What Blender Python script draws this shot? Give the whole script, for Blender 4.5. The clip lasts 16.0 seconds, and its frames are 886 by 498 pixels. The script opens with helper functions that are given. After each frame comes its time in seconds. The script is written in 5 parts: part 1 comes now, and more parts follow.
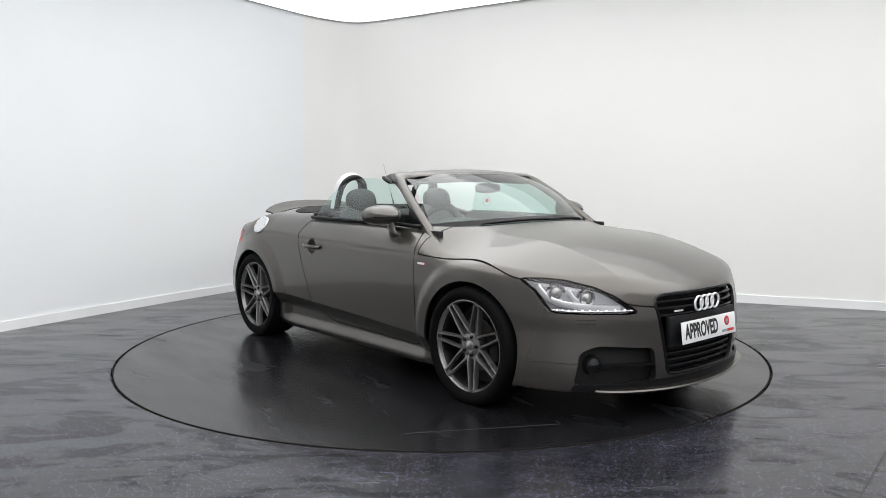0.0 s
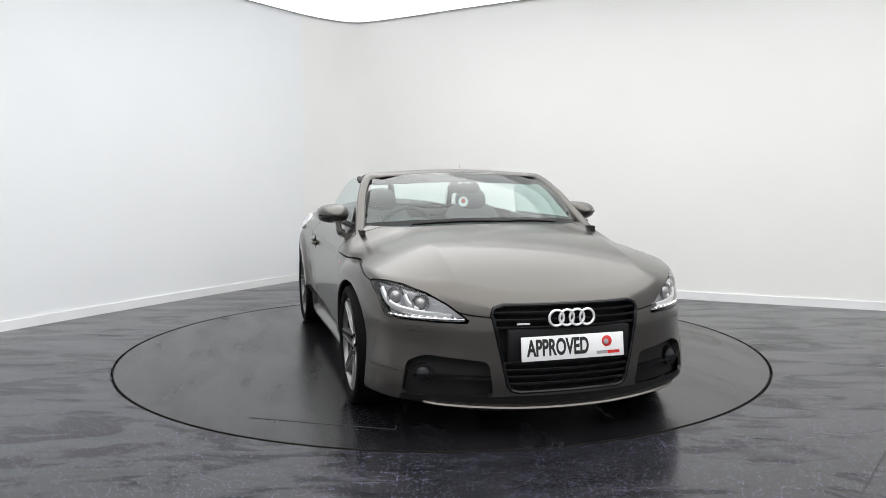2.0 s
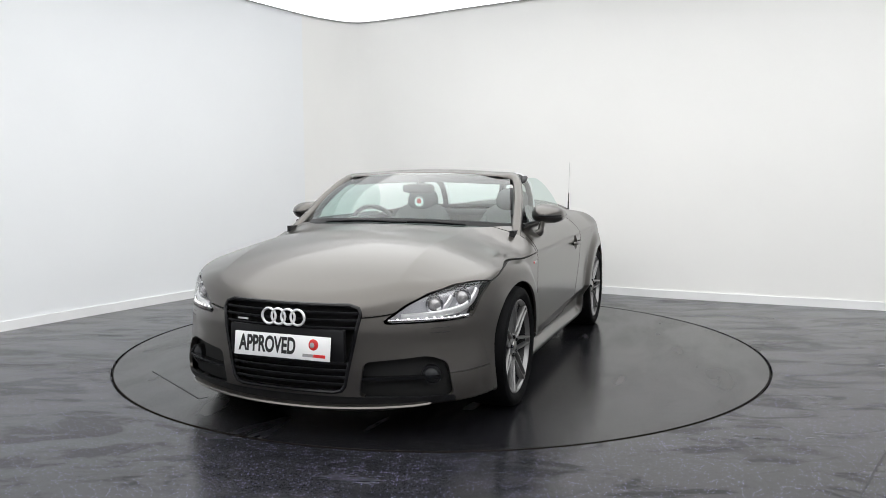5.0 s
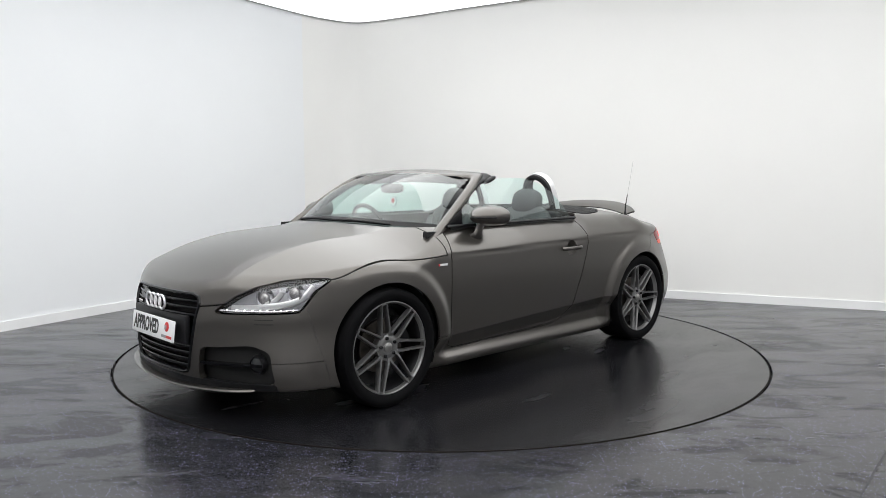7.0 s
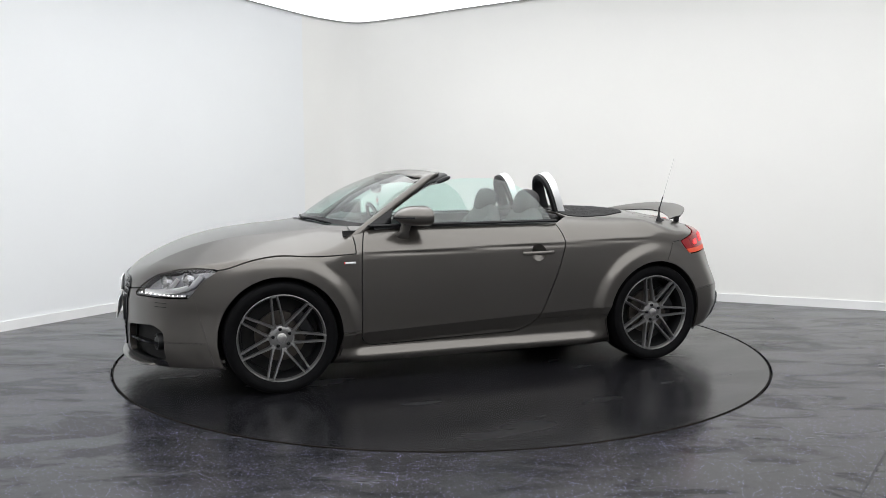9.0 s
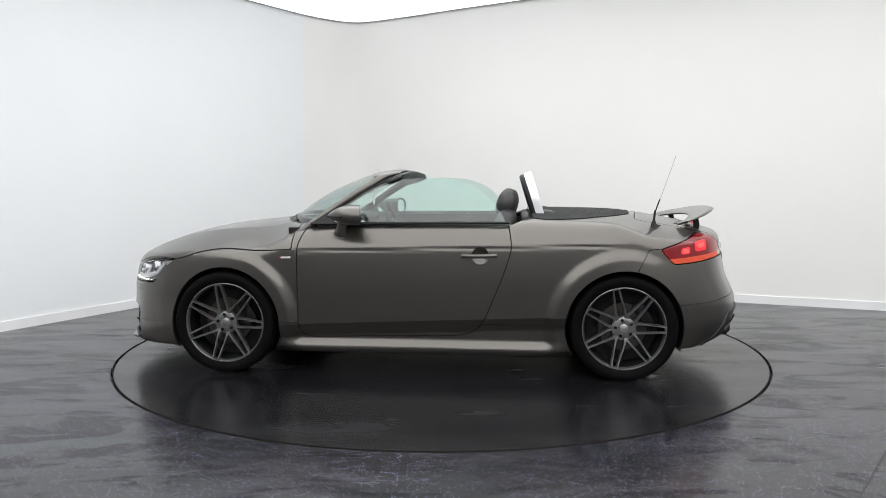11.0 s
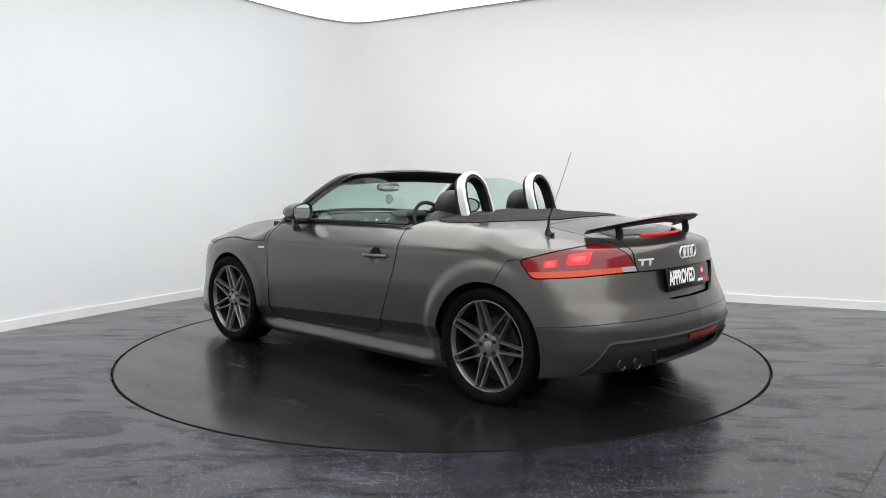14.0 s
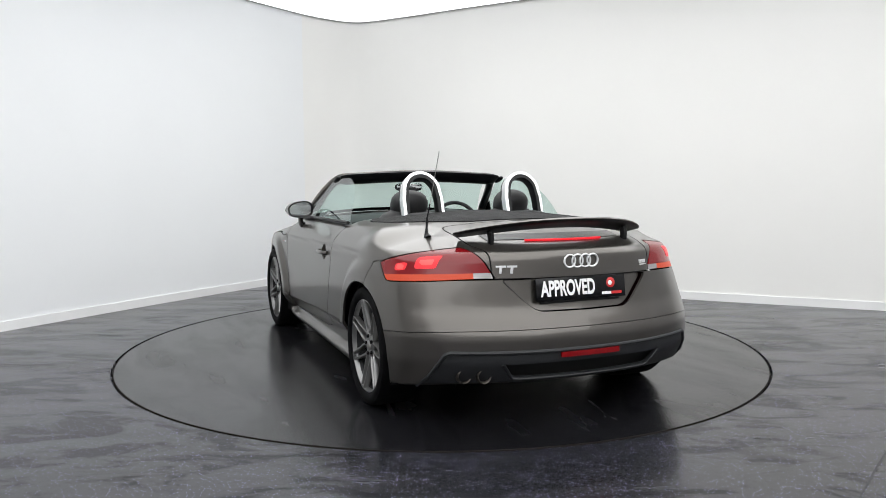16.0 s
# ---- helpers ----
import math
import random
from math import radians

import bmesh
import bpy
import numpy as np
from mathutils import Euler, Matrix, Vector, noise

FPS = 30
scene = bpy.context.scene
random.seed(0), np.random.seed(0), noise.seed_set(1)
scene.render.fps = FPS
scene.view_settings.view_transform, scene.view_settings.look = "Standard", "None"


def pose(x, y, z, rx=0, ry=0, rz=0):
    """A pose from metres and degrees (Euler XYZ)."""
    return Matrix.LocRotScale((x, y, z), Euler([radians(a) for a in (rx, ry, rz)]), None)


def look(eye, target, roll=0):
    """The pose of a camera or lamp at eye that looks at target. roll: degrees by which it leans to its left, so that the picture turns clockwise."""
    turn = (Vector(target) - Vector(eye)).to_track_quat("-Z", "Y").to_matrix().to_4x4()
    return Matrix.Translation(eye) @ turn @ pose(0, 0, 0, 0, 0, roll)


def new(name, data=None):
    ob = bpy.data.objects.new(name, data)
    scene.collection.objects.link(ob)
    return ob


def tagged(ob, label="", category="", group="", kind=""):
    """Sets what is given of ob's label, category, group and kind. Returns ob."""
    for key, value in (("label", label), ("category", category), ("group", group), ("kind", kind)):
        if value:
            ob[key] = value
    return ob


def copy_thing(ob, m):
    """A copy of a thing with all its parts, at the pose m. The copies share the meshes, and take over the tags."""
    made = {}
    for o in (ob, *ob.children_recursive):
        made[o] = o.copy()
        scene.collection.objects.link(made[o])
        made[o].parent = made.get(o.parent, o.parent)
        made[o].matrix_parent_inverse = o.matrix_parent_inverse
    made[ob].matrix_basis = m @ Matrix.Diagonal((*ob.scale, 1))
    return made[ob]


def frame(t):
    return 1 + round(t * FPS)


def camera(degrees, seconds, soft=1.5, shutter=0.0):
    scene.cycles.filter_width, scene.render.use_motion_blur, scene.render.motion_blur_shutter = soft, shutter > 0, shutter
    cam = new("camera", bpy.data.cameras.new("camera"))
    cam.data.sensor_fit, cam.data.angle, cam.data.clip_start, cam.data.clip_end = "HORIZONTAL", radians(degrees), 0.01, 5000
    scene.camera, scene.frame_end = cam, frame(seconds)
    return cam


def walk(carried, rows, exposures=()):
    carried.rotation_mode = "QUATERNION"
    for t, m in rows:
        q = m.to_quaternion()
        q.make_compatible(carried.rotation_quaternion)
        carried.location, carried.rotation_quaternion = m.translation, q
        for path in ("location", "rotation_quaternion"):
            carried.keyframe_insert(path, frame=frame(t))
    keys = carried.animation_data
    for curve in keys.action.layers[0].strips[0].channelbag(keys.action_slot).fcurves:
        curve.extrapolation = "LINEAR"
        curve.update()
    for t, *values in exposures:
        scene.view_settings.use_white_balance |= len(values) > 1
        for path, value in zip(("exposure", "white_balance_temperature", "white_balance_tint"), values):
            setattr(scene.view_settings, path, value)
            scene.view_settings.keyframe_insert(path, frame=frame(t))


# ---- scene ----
cam = camera(60.41, 16.0, soft=0.8)
VIEW = look((0.0, -5.543, 1.217), (0.0332, -0.564, 0.7562), -0.098)
walk(cam, [(0.0, VIEW), (16.0, VIEW)])

# ---- light ----
world = bpy.data.worlds.new("world")
scene.world = world
world.use_nodes = True
world.node_tree.nodes["Background"].inputs[0].default_value = (1.0, 0.98, 0.95, 1)
world.node_tree.nodes["Background"].inputs[1].default_value = 0.0
scene.view_settings.exposure = 0.49


# ---- materials ----
def material(name, base, rough=0.5, metal=0.0, coat=0.0, bump=0.0, scale=40.0, vary=0.0, vscale=3.0, spec=0.5, aniso=None):
    """A procedural surface: base colour that wanders by vary, grain as bump."""
    m = bpy.data.materials.new(name)
    m.use_nodes = True
    nt = m.node_tree
    b = nt.nodes["Principled BSDF"]
    b.inputs["Base Color"].default_value = (*base, 1)
    b.inputs["Roughness"].default_value = rough
    b.inputs["Metallic"].default_value = metal
    b.inputs["Coat Weight"].default_value = coat
    b.inputs["Coat Roughness"].default_value = 0.04
    b.inputs["Specular IOR Level"].default_value = spec
    tc = nt.nodes.new("ShaderNodeTexCoord")
    if vary > 0:
        n = nt.nodes.new("ShaderNodeTexNoise")
        n.inputs["Scale"].default_value = vscale
        n.inputs["Detail"].default_value = 5
        nt.links.new(tc.outputs["Object"], n.inputs["Vector"])
        r = nt.nodes.new("ShaderNodeMapRange")
        r.inputs[1].default_value, r.inputs[2].default_value = 0.3, 0.7
        r.inputs[3].default_value, r.inputs[4].default_value = 1 - vary, 1 + vary
        nt.links.new(n.outputs["Fac"], r.inputs[0])
        mx = nt.nodes.new("ShaderNodeVectorMath")
        mx.operation = "SCALE"
        mx.inputs[0].default_value = base
        nt.links.new(r.outputs[0], mx.inputs["Scale"])
        nt.links.new(mx.outputs[0], b.inputs["Base Color"])
        rr = nt.nodes.new("ShaderNodeMapRange")
        rr.inputs[1].default_value, rr.inputs[2].default_value = 0.3, 0.7
        rr.inputs[3].default_value, rr.inputs[4].default_value = rough * (1 - vary * 0.6), min(1, rough * (1 + vary * 0.6))
        nt.links.new(n.outputs["Fac"], rr.inputs[0])
        nt.links.new(rr.outputs[0], b.inputs["Roughness"])
    if bump > 0:
        g = nt.nodes.new("ShaderNodeTexNoise")
        g.inputs["Scale"].default_value = scale
        g.inputs["Detail"].default_value = 3
        nt.links.new(tc.outputs["Object"], g.inputs["Vector"])
        bp = nt.nodes.new("ShaderNodeBump")
        bp.inputs["Strength"].default_value = bump
        bp.inputs["Distance"].default_value = 0.01
        nt.links.new(g.outputs["Fac"], bp.inputs["Height"])
        nt.links.new(bp.outputs[0], b.inputs["Normal"])
    return m


def glass_material(name, tint, gloss_rough=0.0, gloss=0.06):
    """Thin pane: tinted see-through with mirror gloss by angle."""
    m = bpy.data.materials.new(name)
    m.use_nodes = True
    nt = m.node_tree
    nt.nodes.clear()
    out = nt.nodes.new("ShaderNodeOutputMaterial")
    mix = nt.nodes.new("ShaderNodeMixShader")
    tr = nt.nodes.new("ShaderNodeBsdfTransparent")
    gl = nt.nodes.new("ShaderNodeBsdfGlossy")
    lw = nt.nodes.new("ShaderNodeLayerWeight")
    lw.inputs["Blend"].default_value = 0.5
    pw = nt.nodes.new("ShaderNodeMath")
    pw.operation = "POWER"
    pw.inputs[1].default_value = 4.0
    fr = nt.nodes.new("ShaderNodeMath")
    fr.operation = "MULTIPLY_ADD"
    fr.inputs[1].default_value, fr.inputs[2].default_value = 0.9, gloss
    nt.links.new(lw.outputs["Facing"], pw.inputs[0])
    nt.links.new(pw.outputs[0], fr.inputs[0])
    tr.inputs[0].default_value = (*tint, 1)
    gl.inputs["Roughness"].default_value = gloss_rough
    nt.links.new(fr.outputs[0], mix.inputs[0])
    nt.links.new(tr.outputs[0], mix.inputs[1])
    nt.links.new(gl.outputs[0], mix.inputs[2])
    nt.links.new(mix.outputs[0], out.inputs[0])
    return m


def glow_material(name, colour, strength, base=None):
    m = material(name, base or colour, 0.4)
    b = m.node_tree.nodes["Principled BSDF"]
    b.inputs["Emission Color"].default_value = (*colour, 1)
    b.inputs["Emission Strength"].default_value = strength
    return m


def floor_material(name, speck, base, rough=(0.15, 0.30)):
    """Dark vinyl with scuffed gloss and, where speck > 0, small bright flecks."""
    m = material(name, base, 0.27, vary=0.30, vscale=1.3, bump=0.04, scale=25, spec=0.5)
    nt = m.node_tree
    b = nt.nodes["Principled BSDF"]
    tc = nt.nodes.new("ShaderNodeTexCoord")
    # smeared dry patches raise the roughness and the tone
    mp = nt.nodes.new("ShaderNodeMapping")
    mp.inputs["Scale"].default_value = (0.8, 2.6, 1)
    nt.links.new(tc.outputs["Object"], mp.inputs[0])
    n = nt.nodes.new("ShaderNodeTexNoise")
    n.inputs["Scale"].default_value, n.inputs["Detail"].default_value, n.inputs["Distortion"].default_value = 1.6, 7, 0.6
    nt.links.new(mp.outputs[0], n.inputs["Vector"])
    rr = nt.nodes.new("ShaderNodeMapRange")
    rr.inputs[1].default_value, rr.inputs[2].default_value, rr.inputs[3].default_value, rr.inputs[4].default_value = 0.42, 0.68, *rough
    nt.links.new(n.outputs["Fac"], rr.inputs[0])
    nt.links.new(rr.outputs[0], b.inputs["Roughness"])
    # dried stains with uneven outlines dull the gloss
    mp2 = nt.nodes.new("ShaderNodeMapping")
    mp2.inputs["Scale"].default_value = (0.75, 1.7, 1)
    mp2.inputs["Location"].default_value = (3.1, 1.7, 0)
    nt.links.new(tc.outputs["Object"], mp2.inputs[0])
    st = nt.nodes.new("ShaderNodeTexNoise")
    st.inputs["Scale"].default_value, st.inputs["Detail"].default_value, st.inputs["Roughness"].default_value, st.inputs["Distortion"].default_value = 2.3, 6, 0.62, 1.1
    nt.links.new(mp2.outputs[0], st.inputs["Vector"])
    sr = nt.nodes.new("ShaderNodeMapRange")
    sr.inputs[1].default_value, sr.inputs[2].default_value, sr.inputs[3].default_value, sr.inputs[4].default_value = 0.50, 0.58, 0.50, 0.16 if speck > 0.5 else 0.42
    nt.links.new(st.outputs["Fac"], sr.inputs[0])
    nt.links.new(sr.outputs[0], b.inputs["Specular IOR Level"])
    if speck > 0:
        v = nt.nodes.new("ShaderNodeTexVoronoi")
        v.inputs["Scale"].default_value = 85
        nt.links.new(tc.outputs["Object"], v.inputs["Vector"])
        lt = nt.nodes.new("ShaderNodeMath")
        lt.operation = "LESS_THAN"
        lt.inputs[1].default_value = 0.20
        nt.links.new(v.outputs["Distance"], lt.inputs[0])
        sep = nt.nodes.new("ShaderNodeSeparateColor")
        nt.links.new(v.outputs["Color"], sep.inputs[0])
        gt = nt.nodes.new("ShaderNodeMath")
        gt.operation = "GREATER_THAN"
        gt.inputs[1].default_value = 0.50
        nt.links.new(sep.outputs[0], gt.inputs[0])
        mul = nt.nodes.new("ShaderNodeMath")
        mul.operation = "MULTIPLY"
        nt.links.new(lt.outputs[0], mul.inputs[0])
        nt.links.new(gt.outputs[0], mul.inputs[1])
        mul2 = nt.nodes.new("ShaderNodeMath")
        mul2.operation = "MULTIPLY"
        mul2.inputs[1].default_value = speck
        nt.links.new(mul.outputs[0], mul2.inputs[0])
        mix = nt.nodes.new("ShaderNodeMix")
        mix.data_type = "RGBA"
        src = b.inputs["Base Color"].links[0].from_socket
        nt.links.new(mul2.outputs[0], mix.inputs[0])
        nt.links.new(src, mix.inputs[6])
        mix.inputs[7].default_value = (0.52, 0.49, 0.82, 1)
        nt.links.new(mix.outputs[2], b.inputs["Base Color"])
    return m


PAINT = material("grey_brown_metallic_paint", (0.099, 0.0912, 0.083), 0.30, metal=0.82, coat=0.55, vary=0.02, vscale=500)
BLACK = material("black_plastic", (0.006, 0.006, 0.007), 0.45, bump=0.05, scale=300, vary=0.15, vscale=8, spec=0.3)
GLOSSBLACK = material("gloss_black", (0.005, 0.005, 0.006), 0.16, vary=0.1, spec=0.28)
INNER = material("dark_inner_structure", (0.006, 0.006, 0.006), 0.8)
RUBBER = material("tyre_rubber", (0.0035, 0.0035, 0.004), 0.7, bump=0.12, scale=120, vary=0.25, vscale=6, spec=0.07)
RIM = material("titanium_grey_rim", (0.20, 0.198, 0.197), 0.33, metal=0.8, coat=0.15, vary=0.08, vscale=12)
STEEL = material("brushed_steel", (0.45, 0.44, 0.43), 0.35, metal=1.0, vary=0.1, vscale=30)
CHROME = material("bright_chrome", (0.84, 0.84, 0.85), 0.22, metal=0.4)
ALU = material("satin_aluminium", (0.78, 0.78, 0.79), 0.32, metal=0.8)
FABRIC = material("black_fabric", (0.007, 0.007, 0.0075), 0.9, bump=0.5, scale=500, vary=0.2, vscale=10)
LEATHER = material("black_leather", (0.018, 0.018, 0.019), 0.55, bump=0.04, scale=220, vary=0.15, vscale=9)
GREYTRIM = material("dark_grey_trim", (0.013, 0.014, 0.016), 0.55, bump=0.05, scale=200, vary=0.12, vscale=9)
GLASS = glass_material("clear_green_glass", (0.74, 0.90, 0.86), gloss=0.09)
REDGLASS = material("red_reflector_plastic", (0.20, 0.004, 0.006), 0.12, spec=0.4, vary=0.1, vscale=20)
REDLENS = glow_material("red_lit_lamp_plastic", (1.0, 0.012, 0.03), 0.085, (0.075, 0.002, 0.003))
REDLENS.node_tree.nodes["Principled BSDF"].inputs["Roughness"].default_value = 0.12
REDCORE = glow_material("lamp_filament_spot", (1.0, 0.11, 0.10), 0.75, (0.3, 0.02, 0.02))
AMBER = glow_material("amber_lamp_plastic", (1.0, 0.09, 0.015), 0.20, (0.30, 0.03, 0.008))
CLEARLAMP = material("clear_lamp_plastic", (0.42, 0.41, 0.41), 0.15, metal=0.5, coat=1.0)
REDGLOW = glow_material("lit_red_lamp", (1.0, 0.02, 0.035), 0.62, (0.15, 0.003, 0.004))
LEDGLOW = glow_material("lit_white_led", (1.0, 0.98, 0.95), 3.0)
BOWL = material("silver_lamp_bowl", (0.42, 0.42, 0.44), 0.25, metal=0.9)
BOWLDARK = material("grey_lamp_bezel", (0.34, 0.34, 0.36), 0.35, metal=0.6)
WHITEPLATE = material("white_plate", (0.82, 0.82, 0.82), 0.35)
BLACKPRINT = material("black_print", (0.012, 0.012, 0.012), 0.5)
WHITEPRINT = material("white_print", (0.85, 0.85, 0.85), 0.5)
REDPRINT = material("red_print", (0.55, 0.02, 0.02), 0.4)
GREYPRINT = material("grey_print", (0.3, 0.3, 0.3), 0.5)
LENS = glass_material("clear_lens", (0.95, 0.95, 0.95))
WALLPAINT = material("white_wall_paint", (0.82, 0.813, 0.79), 0.75, bump=0.03, scale=60, vary=0.015, vscale=0.8)
# greys of the unseen walls, set by what the car's flanks should reflect
BACKWALL = material("unseen_back_wall_grey", (0.62, 0.62, 0.63), 0.7, bump=0.03, scale=60, vary=0.06, vscale=0.8)
DARKWALL = material("unseen_side_wall_grey", (0.46, 0.46, 0.47), 0.7, bump=0.03, scale=60, vary=0.06, vscale=0.8)
COOLWALL = material("cool_tinted_wall", (0.80, 0.813, 0.823), 0.75, bump=0.03, scale=60, vary=0.015, vscale=0.8)
SKIRT = material("white_skirting", (0.82, 0.82, 0.82), 0.35, vary=0.03)
CEILPAINT = material("white_ceiling", (0.85, 0.85, 0.85), 0.8, vary=0.02)
FLOOR = floor_material("dark_vinyl", 0.9, (0.0125, 0.013, 0.0155), (0.17, 0.30))
DISC = floor_material("dark_vinyl_disc", 0.05, (0.007, 0.007, 0.0082), (0.20, 0.29))
EDGERUST = material("rusty_dark_edge", (0.010, 0.008, 0.007), 0.8, vary=0.4, vscale=14, spec=0.1)
DARKSTEEL = material("sooty_steel", (0.075, 0.066, 0.058), 0.4, metal=0.8, vary=0.3, vscale=20)
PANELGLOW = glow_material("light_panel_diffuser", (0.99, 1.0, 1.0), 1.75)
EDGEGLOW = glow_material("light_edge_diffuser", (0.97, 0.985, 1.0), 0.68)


# ---- mesh helpers ----
def mesh_ob(name, verts, faces, mat, parent=None, label="", normals=None, smooth=True):
    me = bpy.data.meshes.new(name)
    me.from_pydata([tuple(v) for v in verts], [], [tuple(int(i) for i in f) for f in faces])
    me.materials.append(mat)
    me.polygons.foreach_set("use_smooth", [smooth] * len(me.polygons))
    if normals is not None:
        me.normals_split_custom_set_from_vertices([tuple(n) for n in normals])
    me.update()
    ob = new(name, me)
    if parent is not None:
        ob.parent = parent
    if label:
        ob["label"] = label
    return ob


def part(name, bm, mat, parent, label="", smooth=True):
    """Links a bmesh as one mesh object under parent."""
    me = bpy.data.meshes.new(name)
    bm.to_mesh(me)
    bm.free()
    me.materials.append(mat)
    me.polygons.foreach_set("use_smooth", [smooth] * len(me.polygons))
    if smooth:
        me.set_sharp_from_angle(angle=radians(35))
    ob = new(name, me)
    if parent is not None:
        ob.parent = parent
    if label:
        ob["label"] = label
    return ob


def bm_add(bm, verts, faces):
    vs = [bm.verts.new(tuple(v)) for v in verts]
    for f in faces:
        try:
            bm.faces.new([vs[i] for i in f])
        except ValueError:
            pass


def bm_box(bm, centre, size, turn=None, bevel=0.0, seg=2):
    m = Matrix.Translation(centre) @ (turn or Matrix()) @ Matrix.Diagonal((*size, 1))
    got = bmesh.ops.create_cube(bm, size=1.0, matrix=m)
    if bevel > 0:
        es = list({e for v in got["verts"] for e in v.link_edges})
        bmesh.ops.bevel(bm, geom=es, offset=bevel, segments=seg, affect="EDGES", profile=0.5)


def lathe(profile, seg=48, axis="y"):
    """Turns (radius, along) pairs round an axis."""
    vs, fs = [], []
    n = len(profile)
    for k in range(seg):
        a = 2 * math.pi * k / seg
        c, s = math.cos(a), math.sin(a)
        for r, h in profile:
            vs.append((r * c, h, r * s) if axis == "y" else ((h, r * c, r * s) if axis == "x" else (r * c, r * s, h)))
    for k in range(seg):
        for i in range(n - 1):
            a, b = k * n + i, ((k + 1) % seg) * n + i
            fs.append((a, b, b + 1, a + 1) if axis != "y" else (a, a + 1, b + 1, b))
    return vs, fs


def curve_points(points, n):
    """A smooth run of n points through the given ones (Catmull-Rom)."""
    p = [np.array(q, float) for q in points]
    p = [2 * p[0] - p[1]] + p + [2 * p[-1] - p[-2]]
    out = []
    m = len(p) - 3
    for k in range(n):
        u = k / (n - 1) * m
        i = min(int(u), m - 1)
        t = u - i
        a, b, c, d = p[i:i + 4]
        out.append(0.5 * (2 * b + (c - a) * t + (2 * a - 5 * b + 4 * c - d) * t * t + (3 * b - a - 3 * c + d) * t ** 3))
    return out


def sweep(path, section, up=(0, 0, 1), closed=False, caps=True):
    """Carries a closed 2D section (side, up) along a path. section may be a function of 0..1."""
    path = [np.array(q, float) for q in path]
    n = len(path)
    vs, fs = [], []
    for k in range(n):
        a, b = path[(k - 1) % n if closed else max(k - 1, 0)], path[(k + 1) % n if closed else min(k + 1, n - 1)]
        t = (b - a) / (np.linalg.norm(b - a) + 1e-12)
        s = np.cross(t, np.array(up(k / (n - 1)) if callable(up) else up, float))
        s = s / (np.linalg.norm(s) + 1e-12)
        u = np.cross(s, t)
        sec = section(k / (n - 1)) if callable(section) else section
        for p, q in sec:
            vs.append(path[k] + p * s + q * u)
    m = len(sec)
    for k in range(n if closed else n - 1):
        for i in range(m):
            a, b = k * m, ((k + 1) % n) * m
            j = (i + 1) % m
            fs.append((a + i, a + j, b + j, b + i))
    if caps and not closed:
        fs.append(tuple(range(m))[::-1])
        fs.append(tuple((n - 1) * m + i for i in range(m)))
    return vs, fs


def ring_section(rx, ry, seg=8):
    return [(rx * math.cos(2 * math.pi * i / seg), ry * math.sin(2 * math.pi * i / seg)) for i in range(seg)]


def swept(name, path, section, mat, parent, label="", up=(0, 0, 1), closed=False):
    vs, fs = sweep(path, section, up, closed)
    bm = bmesh.new()
    bm_add(bm, vs, fs)
    bmesh.ops.recalc_face_normals(bm, faces=bm.faces)
    return part(name, bm, mat, parent, label)


def text_part(name, words, size, mat, parent, m, depth=0.001, squeeze=1.0, label="", fat=0.0):
    cu = bpy.data.curves.new(name, "FONT")
    cu.body, cu.size, cu.extrude, cu.align_x, cu.align_y, cu.offset = words, size, depth, "CENTER", "CENTER", fat
    tmp = bpy.data.objects.new(name + "_t", cu)
    scene.collection.objects.link(tmp)
    me = bpy.data.meshes.new_from_object(tmp.evaluated_get(bpy.context.evaluated_depsgraph_get()))
    bpy.data.objects.remove(tmp)
    me.transform(m @ Matrix.Diagonal((squeeze, 1, 1, 1)))
    me.materials.clear()
    me.materials.append(mat)
    ob = new(name, me)
    ob.parent = parent
    if label:
        ob["label"] = label
    return ob


# ---- room ----
CEIL = 3.155


def room_outline():
    """The wall's inner face: two gently bowed runs that meet in a rounded far corner."""
    bow = curve_points([(-4.75, -1.9), (-4.2, -0.75), (-3.509, 0.493), (-2.67, 1.966), (-1.872, 3.24), (-1.48, 3.80), (-1.02, 4.13), (-0.45, 3.86), (0.45, 3.25), (1.779, 2.432), (2.634, 1.987), (4.12, 1.344), (5.65, 0.70)], 73)
    return [Vector((-4.9, -8.5))] + [Vector((float(p[0]), float(p[1]))) for p in bow] + [Vector((5.75, -8.5))]


def wall_sheet(name, pts, z0, z1, thick, mat, label, flip=1):
    vs, fs = [], []
    n = len(pts)
    for k in range(n):
        a, b = pts[max(k - 1, 0)], pts[min(k + 1, n - 1)]
        t = (b - a).normalized()
        nrm = Vector((-t.y, t.x)) * thick
        p = pts[k]
        for q in (p, p + nrm):
            vs += [(q.x, q.y, z0), (q.x, q.y, z1)]
    for k in range(n - 1):
        a, b = 4 * k, 4 * k + 4
        fs += [(a, b, b + 1, a + 1), (a + 2, a + 3, b + 3, b + 2), (a + 1, b + 1, b + 3, a + 3), (a, a + 2, b + 2, b)]
    fs += [(0, 1, 3, 2), (4 * n - 4, 4 * n - 2, 4 * n - 1, 4 * n - 3)]
    bm = bmesh.new()
    bm_add(bm, vs, fs)
    bmesh.ops.recalc_face_normals(bm, faces=bm.faces)
    return tagged(part(name, bm, mat, None), label, "wall", kind="structure")


